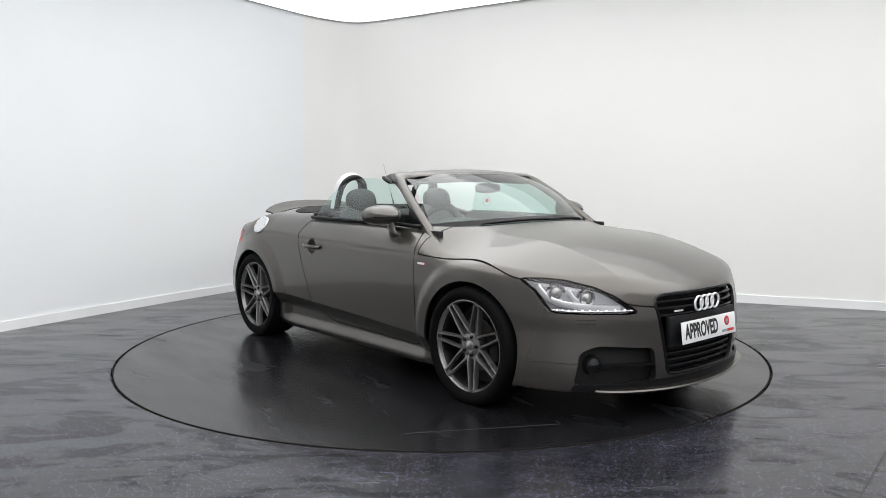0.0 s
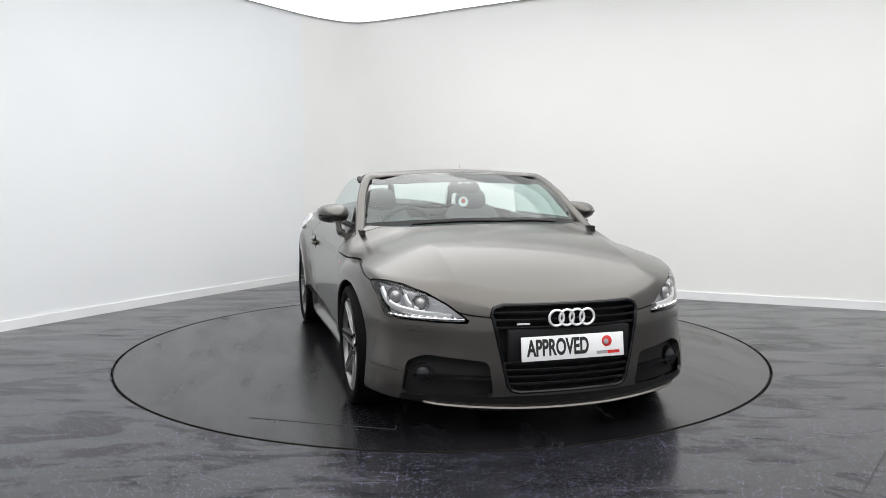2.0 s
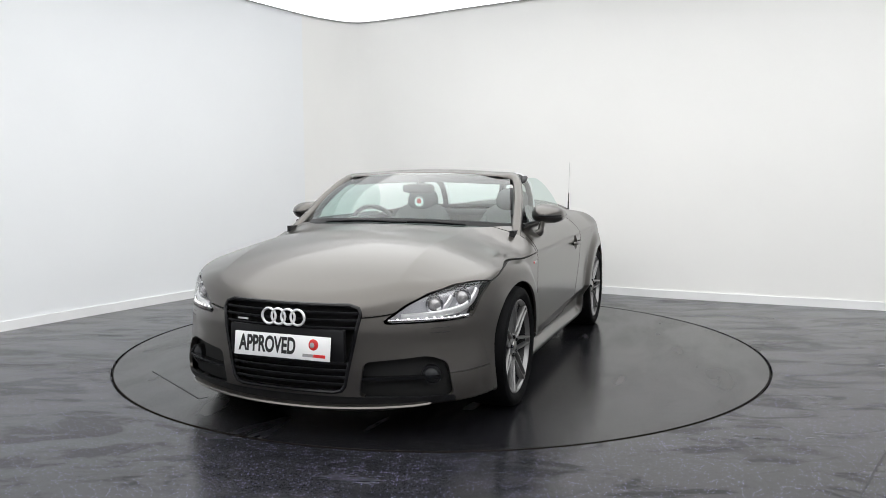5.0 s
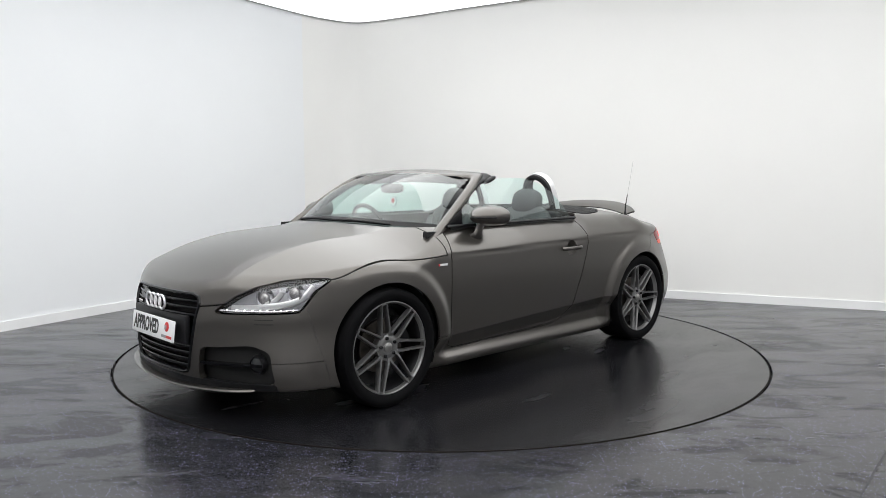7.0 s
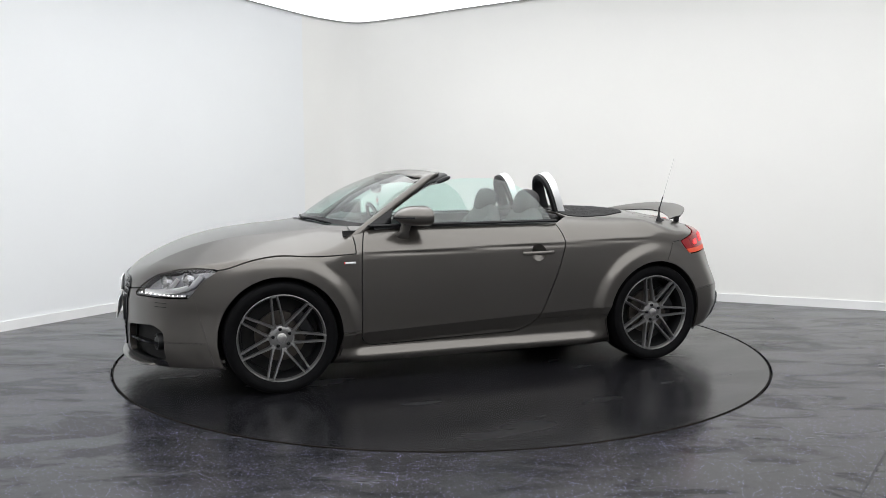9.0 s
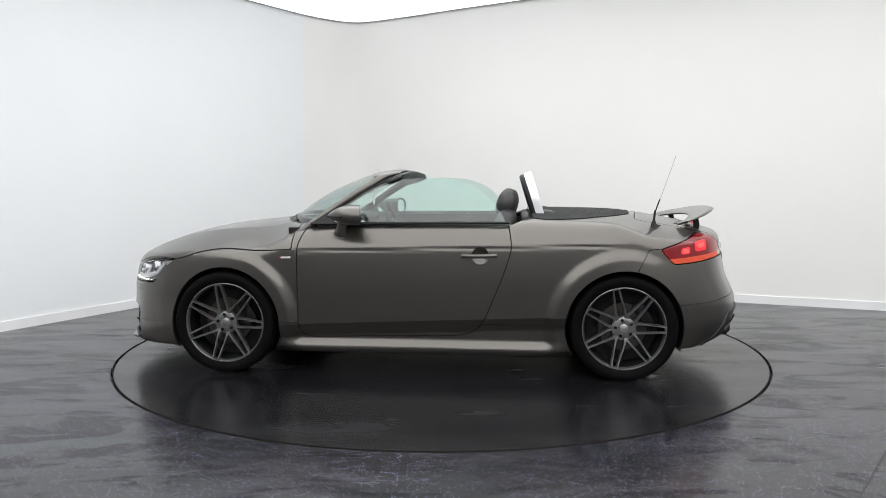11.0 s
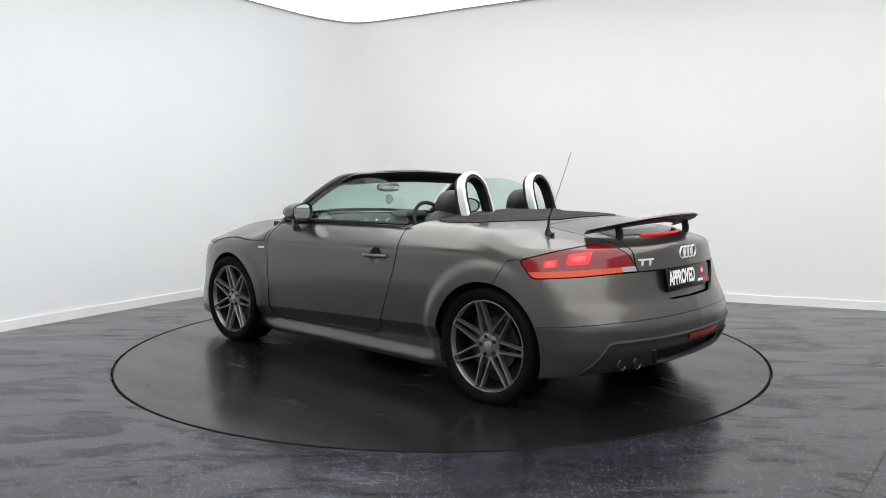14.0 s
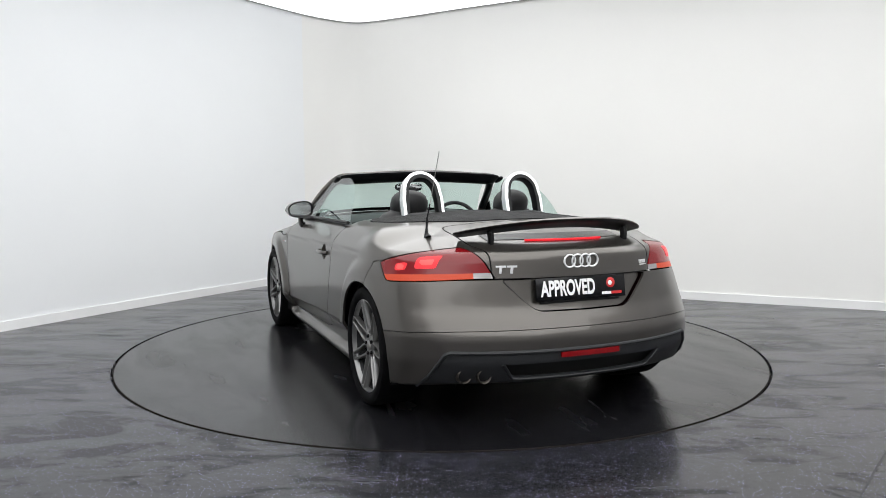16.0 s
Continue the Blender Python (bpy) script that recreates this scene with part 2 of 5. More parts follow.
def build_room():
    out = room_outline()
    # one wall in two runs: tinted cooler to the west, warmer to the north
    wall_sheet("wall_west", out[1:30], 0, CEIL, 0.15, COOLWALL, "smooth white painted wall with a cool tint, gently bowed")
    wall_sheet("wall_north", out[29:-1], 0, CEIL, 0.15, WALLPAINT, "smooth white painted wall with a warm tint, gently bowed")
    # unseen walls beside and behind the camera, added so the flanks reflect grey
    wall_sheet("wall_left", [out[0], out[1]], 0, CEIL, 0.15, DARKWALL, "added grey side wall out of view, tones the car's reflections")
    wall_sheet("wall_right", [out[-2], out[-1]], 0, CEIL, 0.15, DARKWALL, "added grey side wall out of view, tones the car's reflections")
    wall_sheet("wall_back", [out[-1], out[0]], 0, CEIL, 0.15, BACKWALL, "added grey back wall out of view, tones the car's reflections")
    sk = wall_sheet("baseboard", out[1:-1], 0.0, 0.08, -0.014, SKIRT, "low white skirting board along the wall")
    sk["category"] = "baseboard"
    # floor with the round hole of the turntable
    bm = bmesh.new()
    n = 96
    inner = [bm.verts.new((0.026 + 2.250 * math.cos(2 * math.pi * k / n), 2.250 * math.sin(2 * math.pi * k / n), 0)) for k in range(n)]
    pit = [bm.verts.new((0.026 + 2.250 * math.cos(2 * math.pi * k / n), 2.250 * math.sin(2 * math.pi * k / n), -0.05)) for k in range(n)]
    outer = [bm.verts.new((11 * math.cos(2 * math.pi * k / n), 11 * math.sin(2 * math.pi * k / n), 0)) for k in range(n)]
    for k in range(n):
        j = (k + 1) % n
        bm.faces.new((inner[k], outer[k], outer[j], inner[j]))
        bm.faces.new((pit[k], inner[k], inner[j], pit[j]))
    bm.faces.new(pit)
    tagged(part("floor", bm, FLOOR, None, smooth=False), "dark grey vinyl floor with bright flecks and scuffs", "floor", kind="structure")
    bm = bmesh.new()
    top = [bm.verts.new((p.x, p.y, CEIL)) for p in out]
    bm.faces.new(top)
    up = [bm.verts.new((p.x, p.y, CEIL + 0.1)) for p in out]
    bm.faces.new(up[::-1])
    for k in range(len(out)):
        j = (k + 1) % len(out)
        bm.faces.new((top[k], top[j], up[j], up[k]))
    bmesh.ops.recalc_face_normals(bm, faces=bm.faces)
    tagged(part("ceiling", bm, CEILPAINT, None, smooth=False), "plain white ceiling", "ceiling", kind="structure")


def inset_outline(off):
    """The bowed run of the walls, moved inwards by off and closed behind the camera."""
    out = room_outline()[1:-1]
    ring = []
    for k in range(len(out)):
        a, b = out[max(k - 1, 0)], out[min(k + 1, len(out) - 1)]
        t = (b - a).normalized()
        ring.append(out[k] + Vector((t.y, -t.x)) * off)
    ring = [p for p in ring if min((p - q).length for q in out) > off * 0.96]
    return [Vector((ring[0].x, -8.45 + off))] + ring + [Vector((ring[-1].x, -8.45 + off))]


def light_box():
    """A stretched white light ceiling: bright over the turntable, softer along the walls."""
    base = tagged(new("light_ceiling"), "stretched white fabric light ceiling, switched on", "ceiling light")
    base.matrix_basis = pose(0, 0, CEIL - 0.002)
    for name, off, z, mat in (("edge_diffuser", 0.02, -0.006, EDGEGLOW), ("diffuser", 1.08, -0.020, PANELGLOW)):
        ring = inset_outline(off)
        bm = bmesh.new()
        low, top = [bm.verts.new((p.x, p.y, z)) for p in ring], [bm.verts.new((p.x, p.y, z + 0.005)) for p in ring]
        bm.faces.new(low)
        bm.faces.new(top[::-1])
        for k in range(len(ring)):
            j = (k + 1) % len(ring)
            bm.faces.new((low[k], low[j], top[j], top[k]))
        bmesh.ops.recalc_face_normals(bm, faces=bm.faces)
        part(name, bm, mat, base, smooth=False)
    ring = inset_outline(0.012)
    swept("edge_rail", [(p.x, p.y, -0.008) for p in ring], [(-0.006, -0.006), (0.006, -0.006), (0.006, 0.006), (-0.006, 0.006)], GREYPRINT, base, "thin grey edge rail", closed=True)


build_room()
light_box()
# ---- turntable ----
turntable = tagged(new("turntable"), "round dark vinyl turntable set flush in the floor", "turntable")
bm = bmesh.new()
bm_add(bm, *lathe([(0.0001, 0.0), (1.2, 0.0), (2.232, 0.0), (2.238, -0.006), (2.238, -0.045), (0.0001, -0.045)], 128, "z"))
bmesh.ops.remove_doubles(bm, verts=bm.verts, dist=0.0005)
bmesh.ops.recalc_face_normals(bm, faces=bm.faces)
part("disc", bm, DISC, turntable)
bm = bmesh.new()
bm_add(bm, *lathe([(2.2315, -0.004), (2.2315, 0.0016), (2.236, 0.001), (2.2382, -0.008)], 128, "z"))
bmesh.ops.recalc_face_normals(bm, faces=bm.faces)
part("edge_strip", bm, EDGERUST, turntable, "worn dark rusty edge strip")
for p, q in (((1.40, -1.43), (1.796, -0.756)), ((1.796, -0.756), (1.742, -0.735))):
    mid, d = (Vector(p) + Vector(q)) / 2, Vector(q) - Vector(p)
    bm = bmesh.new()
    bm_box(bm, (mid.x, mid.y, 0.0008), (d.length, 0.006, 0.0016), pose(0, 0, 0, 0, 0, math.degrees(math.atan2(d.y, d.x))))
    part("seam", bm, GREYTRIM, turntable, "raised vinyl seam", smooth=False)
bm = bmesh.new()
bm_box(bm, (1.9, -2.38, 0.001), (2.2, 0.008, 0.002), pose(0, 0, 0, 0, 0, 51.5))
tagged(part("floor_joint", bm, GREYTRIM, None, smooth=False), "thin welded joint in the vinyl floor", "floor joint", kind="structure")


# ---- the car's body: one smooth form, cut into panels ----
AXLE_F, AXLE_R, HUB_Z = 1.234, -1.234, 0.318


def table(pairs, lo, hi, n=600):
    """A monotone cubic through the pairs, as a dense table."""
    x, y = np.array([p[0] for p in pairs], float), np.array([p[1] for p in pairs], float)
    o = np.argsort(x)
    x, y = x[o], y[o]
    h, d = np.diff(x), np.diff(y) / np.diff(x)
    m = np.zeros(len(x))
    for i in range(1, len(x) - 1):
        if d[i - 1] * d[i] > 0:
            w1, w2 = 2 * h[i] + h[i - 1], h[i] + 2 * h[i - 1]
            m[i] = (w1 + w2) / (w1 / d[i - 1] + w2 / d[i])
    m[0], m[-1] = d[0], d[-1]
    s = np.linspace(lo, hi, n)
    i = np.clip(np.searchsorted(x, s) - 1, 0, len(x) - 2)
    t = np.clip((s - x[i]) / h[i], 0, 1)
    v = (2 * t ** 3 - 3 * t ** 2 + 1) * y[i] + (t ** 3 - 2 * t ** 2 + t) * h[i] * m[i] + (3 * t ** 2 - 2 * t ** 3) * y[i + 1] + (t ** 3 - t ** 2) * h[i] * m[i + 1]
    k = np.exp(-0.5 * (np.arange(-15, 16) / 5.0) ** 2)
    v = np.convolve(np.pad(v, 15, mode="edge"), k / k.sum(), mode="valid")
    return s, v


# centre line of bonnet and deck
T_TOP = table([(2.3, 0.42), (2.2, 0.53), (2.12, 0.615), (2.05, 0.672), (1.97, 0.722), (1.83, 0.795), (1.65, 0.857), (1.47, 0.896), (1.29, 0.920), (1.09, 0.940),
               (0.9, 0.972), (0.7, 1.022), (0.3, 1.05), (-0.4, 1.045), (-0.66, 1.012), (-0.9, 1.008), (-1.2, 1.002), (-1.44, 0.980), (-1.69, 0.935), (-1.83, 0.90), (-1.95, 0.865), (-2.2, 0.80)], -2.3, 2.4)
# half width along the length, and how it changes with height
T_WIDE = table([(2.2, 0.86), (1.7, 0.885), (1.234, 0.895), (0.8, 0.888), (0.2, 0.885), (-0.5, 0.892), (-1.234, 0.90), (-1.6, 0.902), (-2.2, 0.86)], -2.3, 2.4)
T_SECT = table([(0.0, -0.06), (0.13, -0.045), (0.17, -0.018), (0.22, -0.012), (0.30, -0.008), (0.45, 0.0), (0.62, 0.006), (0.76, 0.005), (0.82, 0.0), (0.9, -0.03), (1.0, -0.09), (1.2, -0.26)], 0.0, 1.3)
# nose and tail: place on the centre line by height, and how far the plan falls back towards the sides
T_NOSE = table([(0.0, 2.046), (0.14, 2.076), (0.2, 2.101), (0.35, 2.116), (0.5, 2.118), (0.58, 2.106), (0.65, 2.086), (0.8, 2.036), (1.1, 1.986)], 0.0, 1.3)
T_NDROP = table([(0.0, 0.0), (0.15, 0.008), (0.3, 0.035), (0.45, 0.085), (0.58, 0.15), (0.68, 0.22), (0.76, 0.30), (0.82, 0.40), (0.87, 0.55), (0.92, 0.85), (1.1, 2.2)], 0.0, 1.1)
T_TAIL = table([(0.0, -1.86), (0.17, -1.93), (0.26, -2.0), (0.36, -2.045), (0.45, -2.045), (0.52, -2.02), (0.6, -1.985), (0.72, -1.963), (0.86, -1.942), (0.95, -1.915), (1.2, -1.8)], 0.0, 1.3)
T_TDROP = table([(0.0, 0.0), (0.2, 0.015), (0.35, 0.045), (0.5, 0.105), (0.62, 0.172), (0.72, 0.26), (0.79, 0.35), (0.85, 0.46), (0.90, 0.68), (1.1, 2.0)], 0.0, 1.1)


def smax(a, b, k):
    h = np.clip(0.5 + 0.5 * (a - b) / k, 0, 1)
    return b + (a - b) * h + k * h * (1 - h)


def smooth01(a, b, v):
    t = np.clip((v - a) / (b - a), 0, 1)
    return t * t * (3 - 2 * t)


def body_field(P):
    """Below zero inside the car's outer form."""
    x, y, z = P[:, 0], np.abs(P[:, 1]), P[:, 2]
    top = z - (np.interp(x, *T_TOP) - (0.17 - 0.07 * smooth01(1.0, 1.5, x) - 0.075 * smooth01(-0.45, -0.68, x) * smooth01(-1.45, -1.15, x)) * y ** 2)
    # bonnet breaks along a crease towards the wings
    top = top + (0.10 + 0.08 * smooth01(1.0, 1.5, x)) * np.maximum(0, y - 0.50) * smooth01(0.7, 1.0, x) * smooth01(2.02, 1.8, x)
    side = y - np.interp(x, *T_WIDE) - np.interp(z, *T_SECT)
    # wheel arch flares
    for ax in (AXLE_F, AXLE_R):
        r = np.hypot(x - ax, z - HUB_Z)
        side = side - 0.031 * smooth01(0.485, 0.405, r) * smooth01(0.05, 0.25, z)
    # waist crease: the flank turns in sharply above it
    over = np.maximum(0, z - (0.803 - 0.022 * x + 0.0 * y))
    side = side + (0.42 * over + 0.3 * over ** 2) * smooth01(-1.30, -1.0, x) * smooth01(1.0, 0.75, x)
    below = z - (0.790 - 0.022 * x)
    side = side + 0.0045 * np.exp(-(below / 0.011) ** 2) * smooth01(-1.30, -1.0, x) * smooth01(0.80, 0.76, x)
    # lower flank tucks in under a rising line, and the sill skirt stands out again
    mid = smooth01(0.95, 0.74, np.abs(x))
    tuck = np.maximum(0, (0.345 - 0.042 * x) - z)
    side = side + 0.62 * np.minimum(tuck, 0.085) * smooth01(1.02, 0.90, np.abs(x))
    side = side - 0.044 * smooth01(0.225, 0.15, z) * mid
    # front corner below the headlamp carries a lip
    side = side - 0.034 * smooth01(0.235, 0.15, z) * smooth01(1.5, 1.65, x)
    nd = np.interp(y, *T_NDROP)
    nose = x - (np.interp(z, *T_NOSE) - nd * (1 - 0.18 * smooth01(0.5, 0.2, z)))
    ns = np.interp(y + 0.01, *T_NDROP) - np.interp(y - 0.01, *T_NDROP)
    nose = nose / np.sqrt(1 + (ns / 0.02) ** 2)
    td = np.interp(y, *T_TDROP)
    tail = -x + (np.interp(z, *T_TAIL) + td * (1 - 0.30 * smooth01(0.95, 0.55, z)))
    ts = np.interp(y + 0.01, *T_TDROP) - np.interp(y - 0.01, *T_TDROP)
    tail = tail / np.sqrt(1 + (ts / 0.02) ** 2)
    f = smax(top, side, 0.06)
    f = smax(f, nose, 0.045)
    f = smax(f, tail, 0.035)
    low = 0.126 + 0.04 * smooth01(1.46, 1.60, x) * smooth01(0.35, 0.75, y) + 0.07 * smooth01(-1.45, -1.60, x) + 0.035 * smooth01(-1.6, -1.9, x) - z
    return smax(f, low, 0.014)


def gradient(P, e=0.006):
    g = np.zeros_like(P)
    for i in range(3):
        d = np.zeros(3)
        d[i] = e
        g[:, i] = (body_field(P + d) - body_field(P - d)) / (2 * e)
    return g


def surface_net(step=0.016):
    """Net of the field's zero level over the left half (y >= 0)."""
    xs, ys, zs = np.arange(-2.16, 2.24, step), np.arange(-0.06, 1.02, step), np.arange(0.06, 1.14, step)
    gx, gy, gz = np.meshgrid(xs, ys, zs, indexing="ij")
    # signed copies of y keep the centre line smooth
    F = body_field(np.stack([gx.ravel(), gy.ravel(), gz.ravel()], -1)).reshape(gx.shape)
    S = F < 0
    c = np.zeros(tuple(n - 1 for n in S.shape), int)
    for i in (0, 1):
        for j in (0, 1):
            for k in (0, 1):
                c += S[i:S.shape[0] - 1 + i, j:S.shape[1] - 1 + j, k:S.shape[2] - 1 + k]
    cells = np.argwhere((c > 0) & (c < 8))
    idx = -np.ones(c.shape, int)
    idx[tuple(cells.T)] = np.arange(len(cells))
    V = np.stack([xs[cells[:, 0]], ys[cells[:, 1]], zs[cells[:, 2]]], -1) + step / 2
    for _ in range(6):
        g = gradient(V)
        V = V - np.clip(body_field(V) / np.maximum((g ** 2).sum(1), 0.05), -0.02, 0.02)[:, None] * g
    quads = []
    for ax in range(3):
        o = [a for a in range(3) if a != ax]
        sl0, sl1 = [slice(None)] * 3, [slice(None)] * 3
        sl0[ax], sl1[ax] = slice(0, -1), slice(1, None)
        a, b = S[tuple(sl0)], S[tuple(sl1)]
        e = np.argwhere(a != b)
        e = e[(e[:, o[0]] > 0) & (e[:, o[1]] > 0) & (e[:, o[0]] < S.shape[o[0]] - 1) & (e[:, o[1]] < S.shape[o[1]] - 1)]
        q = []
        for d0, d1 in ((1, 1), (0, 1), (0, 0), (1, 0)):
            p = e.copy()
            p[:, o[0]] -= d0
            p[:, o[1]] -= d1
            q.append(idx[tuple(p.T)])
        q = np.stack(q, -1)
        quads.append(q[(q >= 0).all(1)])
    Q = np.vstack(quads)
    T = np.vstack([Q[:, [0, 1, 2]], Q[:, [0, 2, 3]]])
    g = gradient(V)
    N = g / np.linalg.norm(g, axis=1)[:, None]
    fn = np.cross(V[T[:, 1]] - V[T[:, 0]], V[T[:, 2]] - V[T[:, 0]])
    flip = (fn * N[T].sum(1)).sum(1) < 0
    T[flip] = T[flip][:, [0, 2, 1]]
    return V, N, T


def cut(M, f, gap=0.0):
    """Splits a triangle net where f changes sign: the part below -gap and the part above +gap."""
    return clip(M, lambda P: f(P) + gap), clip(M, lambda P: gap - f(P))


def clip(M, f):
    """The part of a triangle net with f < 0, with a clean edge."""
    V, N, T = M
    if len(T) == 0:
        return M
    d = f(V)
    d = np.where(np.abs(d) < 1e-7, 1e-7, d)
    ins = d < 0
    cnt = ins[T].sum(1)
    keep = [T[cnt == 3]]
    nv, nn, made = [], [], {}

    def mid(a, b):
        k = (a, b) if a < b else (b, a)
        if k not in made:
            t = d[a] / (d[a] - d[b])
            made[k] = len(V) + len(nv)
            nv.append(V[a] + t * (V[b] - V[a]))
            q = N[a] + t * (N[b] - N[a])
            nn.append(q / np.linalg.norm(q))
        return made[k]

    extra = []
    for tri in T[(cnt == 1) | (cnt == 2)]:
        a, b, c = (int(i) for i in tri)
        while not (ins[a] != ins[b] and ins[a] != ins[c]):
            a, b, c = b, c, a
        ab, ac = mid(a, b), mid(a, c)
        if ins[a]:
            extra.append((a, ab, ac))
        else:
            extra += [(ab, b, c), (ab, c, ac)]
    if extra:
        keep.append(np.array(extra, int))
    T2 = np.vstack(keep)
    V2 = np.vstack([V, np.array(nv)]) if nv else V
    N2 = np.vstack([N, np.array(nn)]) if nn else N
    used = np.unique(T2)
    remap = -np.ones(len(V2), int)
    remap[used] = np.arange(len(used))
    return V2[used], N2[used], remap[T2]


def joined(A, B):
    return np.vstack([A[0], B[0]]), np.vstack([A[1], B[1]]), np.vstack([A[2], B[2] + len(A[0])])


def creased(M, f, reach=0.014):
    """Parts the net along f = 0 and gives each side its own normals there, for a sharp edge."""
    sides = []
    for sgn in (1, -1):
        V, N, T = clip(M, lambda P: sgn * f(P))
        near = np.abs(f(V)) < 0.010
        Q = V[near] + np.array([0, 0, -sgn * reach])
        g = gradient(Q, 0.004)
        N = N.copy()
        N[near] = g / np.linalg.norm(g, axis=1)[:, None]
        sides.append((V, N, T))
    return joined(*sides)


def poly_field(axes, points, rnd=0.0):
    """Signed distance from a closed outline drawn across two axes; rnd rounds its corners."""
    pts = np.array(points, float)
    if rnd > 0:
        out = []
        n = len(pts)
        for i in range(n):
            p, a, b = pts[i], pts[i - 1], pts[(i + 1) % n]
            ra, rb = min(rnd, 0.45 * np.linalg.norm(a - p)), min(rnd, 0.45 * np.linalg.norm(b - p))
            qa, qb = p + (a - p) / np.linalg.norm(a - p) * ra, p + (b - p) / np.linalg.norm(b - p) * rb
            for t in np.linspace(0, 1, 6):
                out.append((1 - t) ** 2 * qa + 2 * t * (1 - t) * p + t * t * qb)
        pts = np.array(out)
    ix = ["xyz".index(c) for c in axes]

    def f(P):
        q = P[:, ix].copy()
        if axes[0] == "y":
            q[:, 0] = np.abs(q[:, 0])
        best = np.full(len(q), 1e9)
        inside = np.zeros(len(q), bool)
        for i in range(len(pts)):
            a, b = pts[i], pts[(i + 1) % len(pts)]
            e = b - a
            w = q - a
            t = np.clip((w @ e) / (e @ e + 1e-12), 0, 1)
            best = np.minimum(best, np.hypot(*(w - t[:, None] * e).T))
            if a[1] != b[1]:
                cond = (a[1] <= q[:, 1]) != (b[1] <= q[:, 1])
                inside ^= cond & (q[:, 0] < a[0] + (q[:, 1] - a[1]) / (b[1] - a[1]) * e[0])
        return np.where(inside, -best, best)
    return f


def both(*fs):
    return lambda P: np.max([f(P) for f in fs], axis=0)


def mirrored(M):
    """Left half joined with its mirror image, welded along the middle."""
    V, N, T = M
    mid = np.abs(V[:, 1]) < 1e-5
    n = len(V)
    remap = np.arange(n) + n
    remap[mid] = np.arange(n)[mid]
    V2, N2 = V * (1, -1, 1), N * (1, -1, 1)
    N = N.copy()
    N[mid, 1] = 0
    return np.vstack([V, V2]), np.vstack([N, N2]), np.vstack([T, remap[T][:, [0, 2, 1]]])


def flipped(M):
    V, N, T = M
    return V * (1, -1, 1), N * (1, -1, 1), T[:, [0, 2, 1]]


def panel(name, M, mat, parent, label="", depth=0.014):
    """A body panel with a turned-in edge."""
    V, N, T = M
    used = np.unique(T)
    remap = -np.ones(len(V), int)
    remap[used] = np.arange(len(used))
    V, N, T = V[used], N[used], remap[T]
    edges = {}
    for t in T:
        for a, b in ((t[0], t[1]), (t[1], t[2]), (t[2], t[0])):
            k = (min(a, b), max(a, b))
            edges[k] = None if k in edges else (a, b)
    rim = [e for e in edges.values() if e is not None]
    vs, ns, fs = [V], [N], [T]
    if rim and depth > 0:
        n0 = len(V)
        v2, n2, f2 = [], [], []
        for a, b in rim:
            e = V[b] - V[a]
            o = np.cross(e, N[a])
            o = o / (np.linalg.norm(o) + 1e-12)
            i = n0 + len(v2)
            v2 += [V[a], V[b], V[b] - depth * N[b], V[a] - depth * N[a]]
            n2 += [o] * 4
            f2 += [(i, i + 3, i + 2), (i, i + 2, i + 1)]
        vs.append(np.array(v2)), ns.append(np.array(n2)), fs.append(np.array(f2))
    return mesh_ob(name, np.vstack(vs), np.vstack(fs), mat, parent, label, np.vstack(ns))


car = tagged(new("car"), "grey-brown metallic two-seat convertible car, roof folded, on the turntable", "car")
GAP = 0.0034
HEADLAMP = [(2.022, 0.549), (1.735, 0.557), (1.70, 0.60), (1.655, 0.655), (1.565, 0.716), (1.68, 0.722), (1.772, 0.714), (1.882, 0.682), (1.95, 0.635), (1.99, 0.592)]
TAILLAMP = [(-1.44, 0.795), (-1.60, 0.845), (-1.70, 0.876), (-1.78, 0.886), (-2.2, 0.90), (-2.2, 0.737), (-1.86, 0.735), (-1.72, 0.72), (-1.52, 0.706)]
DOOR = [(0.766, 0.27), (0.72, 0.225), (-0.24, 0.245), (-0.33, 0.275), (-0.39, 0.34), (-0.51, 0.63), (-0.562, 0.80), (-0.55, 0.88), (-0.50, 1.1), (0.62, 1.1), (0.735, 0.90), (0.766, 0.80)]
GRILLE = [(-0.2, 0.632), (0.33, 0.632), (0.372, 0.605), (0.36, 0.53), (0.30, 0.245), (0.26, 0.225), (-0.2, 0.225)]
FOG = [(0.39, 0.372), (0.66, 0.398), (0.735, 0.365), (0.765, 0.205), (0.365, 0.205)]
RECESS = [(-0.2, 0.731), (0.425, 0.731), (0.30, 0.61), (0.25, 0.578), (-0.2, 0.574)]
SLOT = [(-0.2, 0.338), (0.455, 0.335), (0.39, 0.262), (-0.2, 0.256)]
COCKPIT = [(1.035, -0.3), (1.035, 0.0), (1.0, 0.25), (0.915, 0.48), (0.785, 0.64), (0.70, 0.735), (0.3, 0.775), (-0.3, 0.785), (-0.56, 0.775), (-0.66, 0.70), (-0.68, -0.3)]
SOFTTOP = [(-0.685, -0.3), (-0.685, 0.68), (-0.80, 0.72), (-1.0, 0.66), (-1.2, 0.52), (-1.33, 0.30), (-1.37, 0.0), (-1.37, -0.3)]
BOOTLID = [(-1.40, -0.3), (-1.40, 0.10), (-1.36, 0.36), (-1.34, 0.48), (-1.38, 0.505), (-1.72, 0.505), (-1.80, 0.47), (-2.3, 0.42), (-2.3, -0.3)]
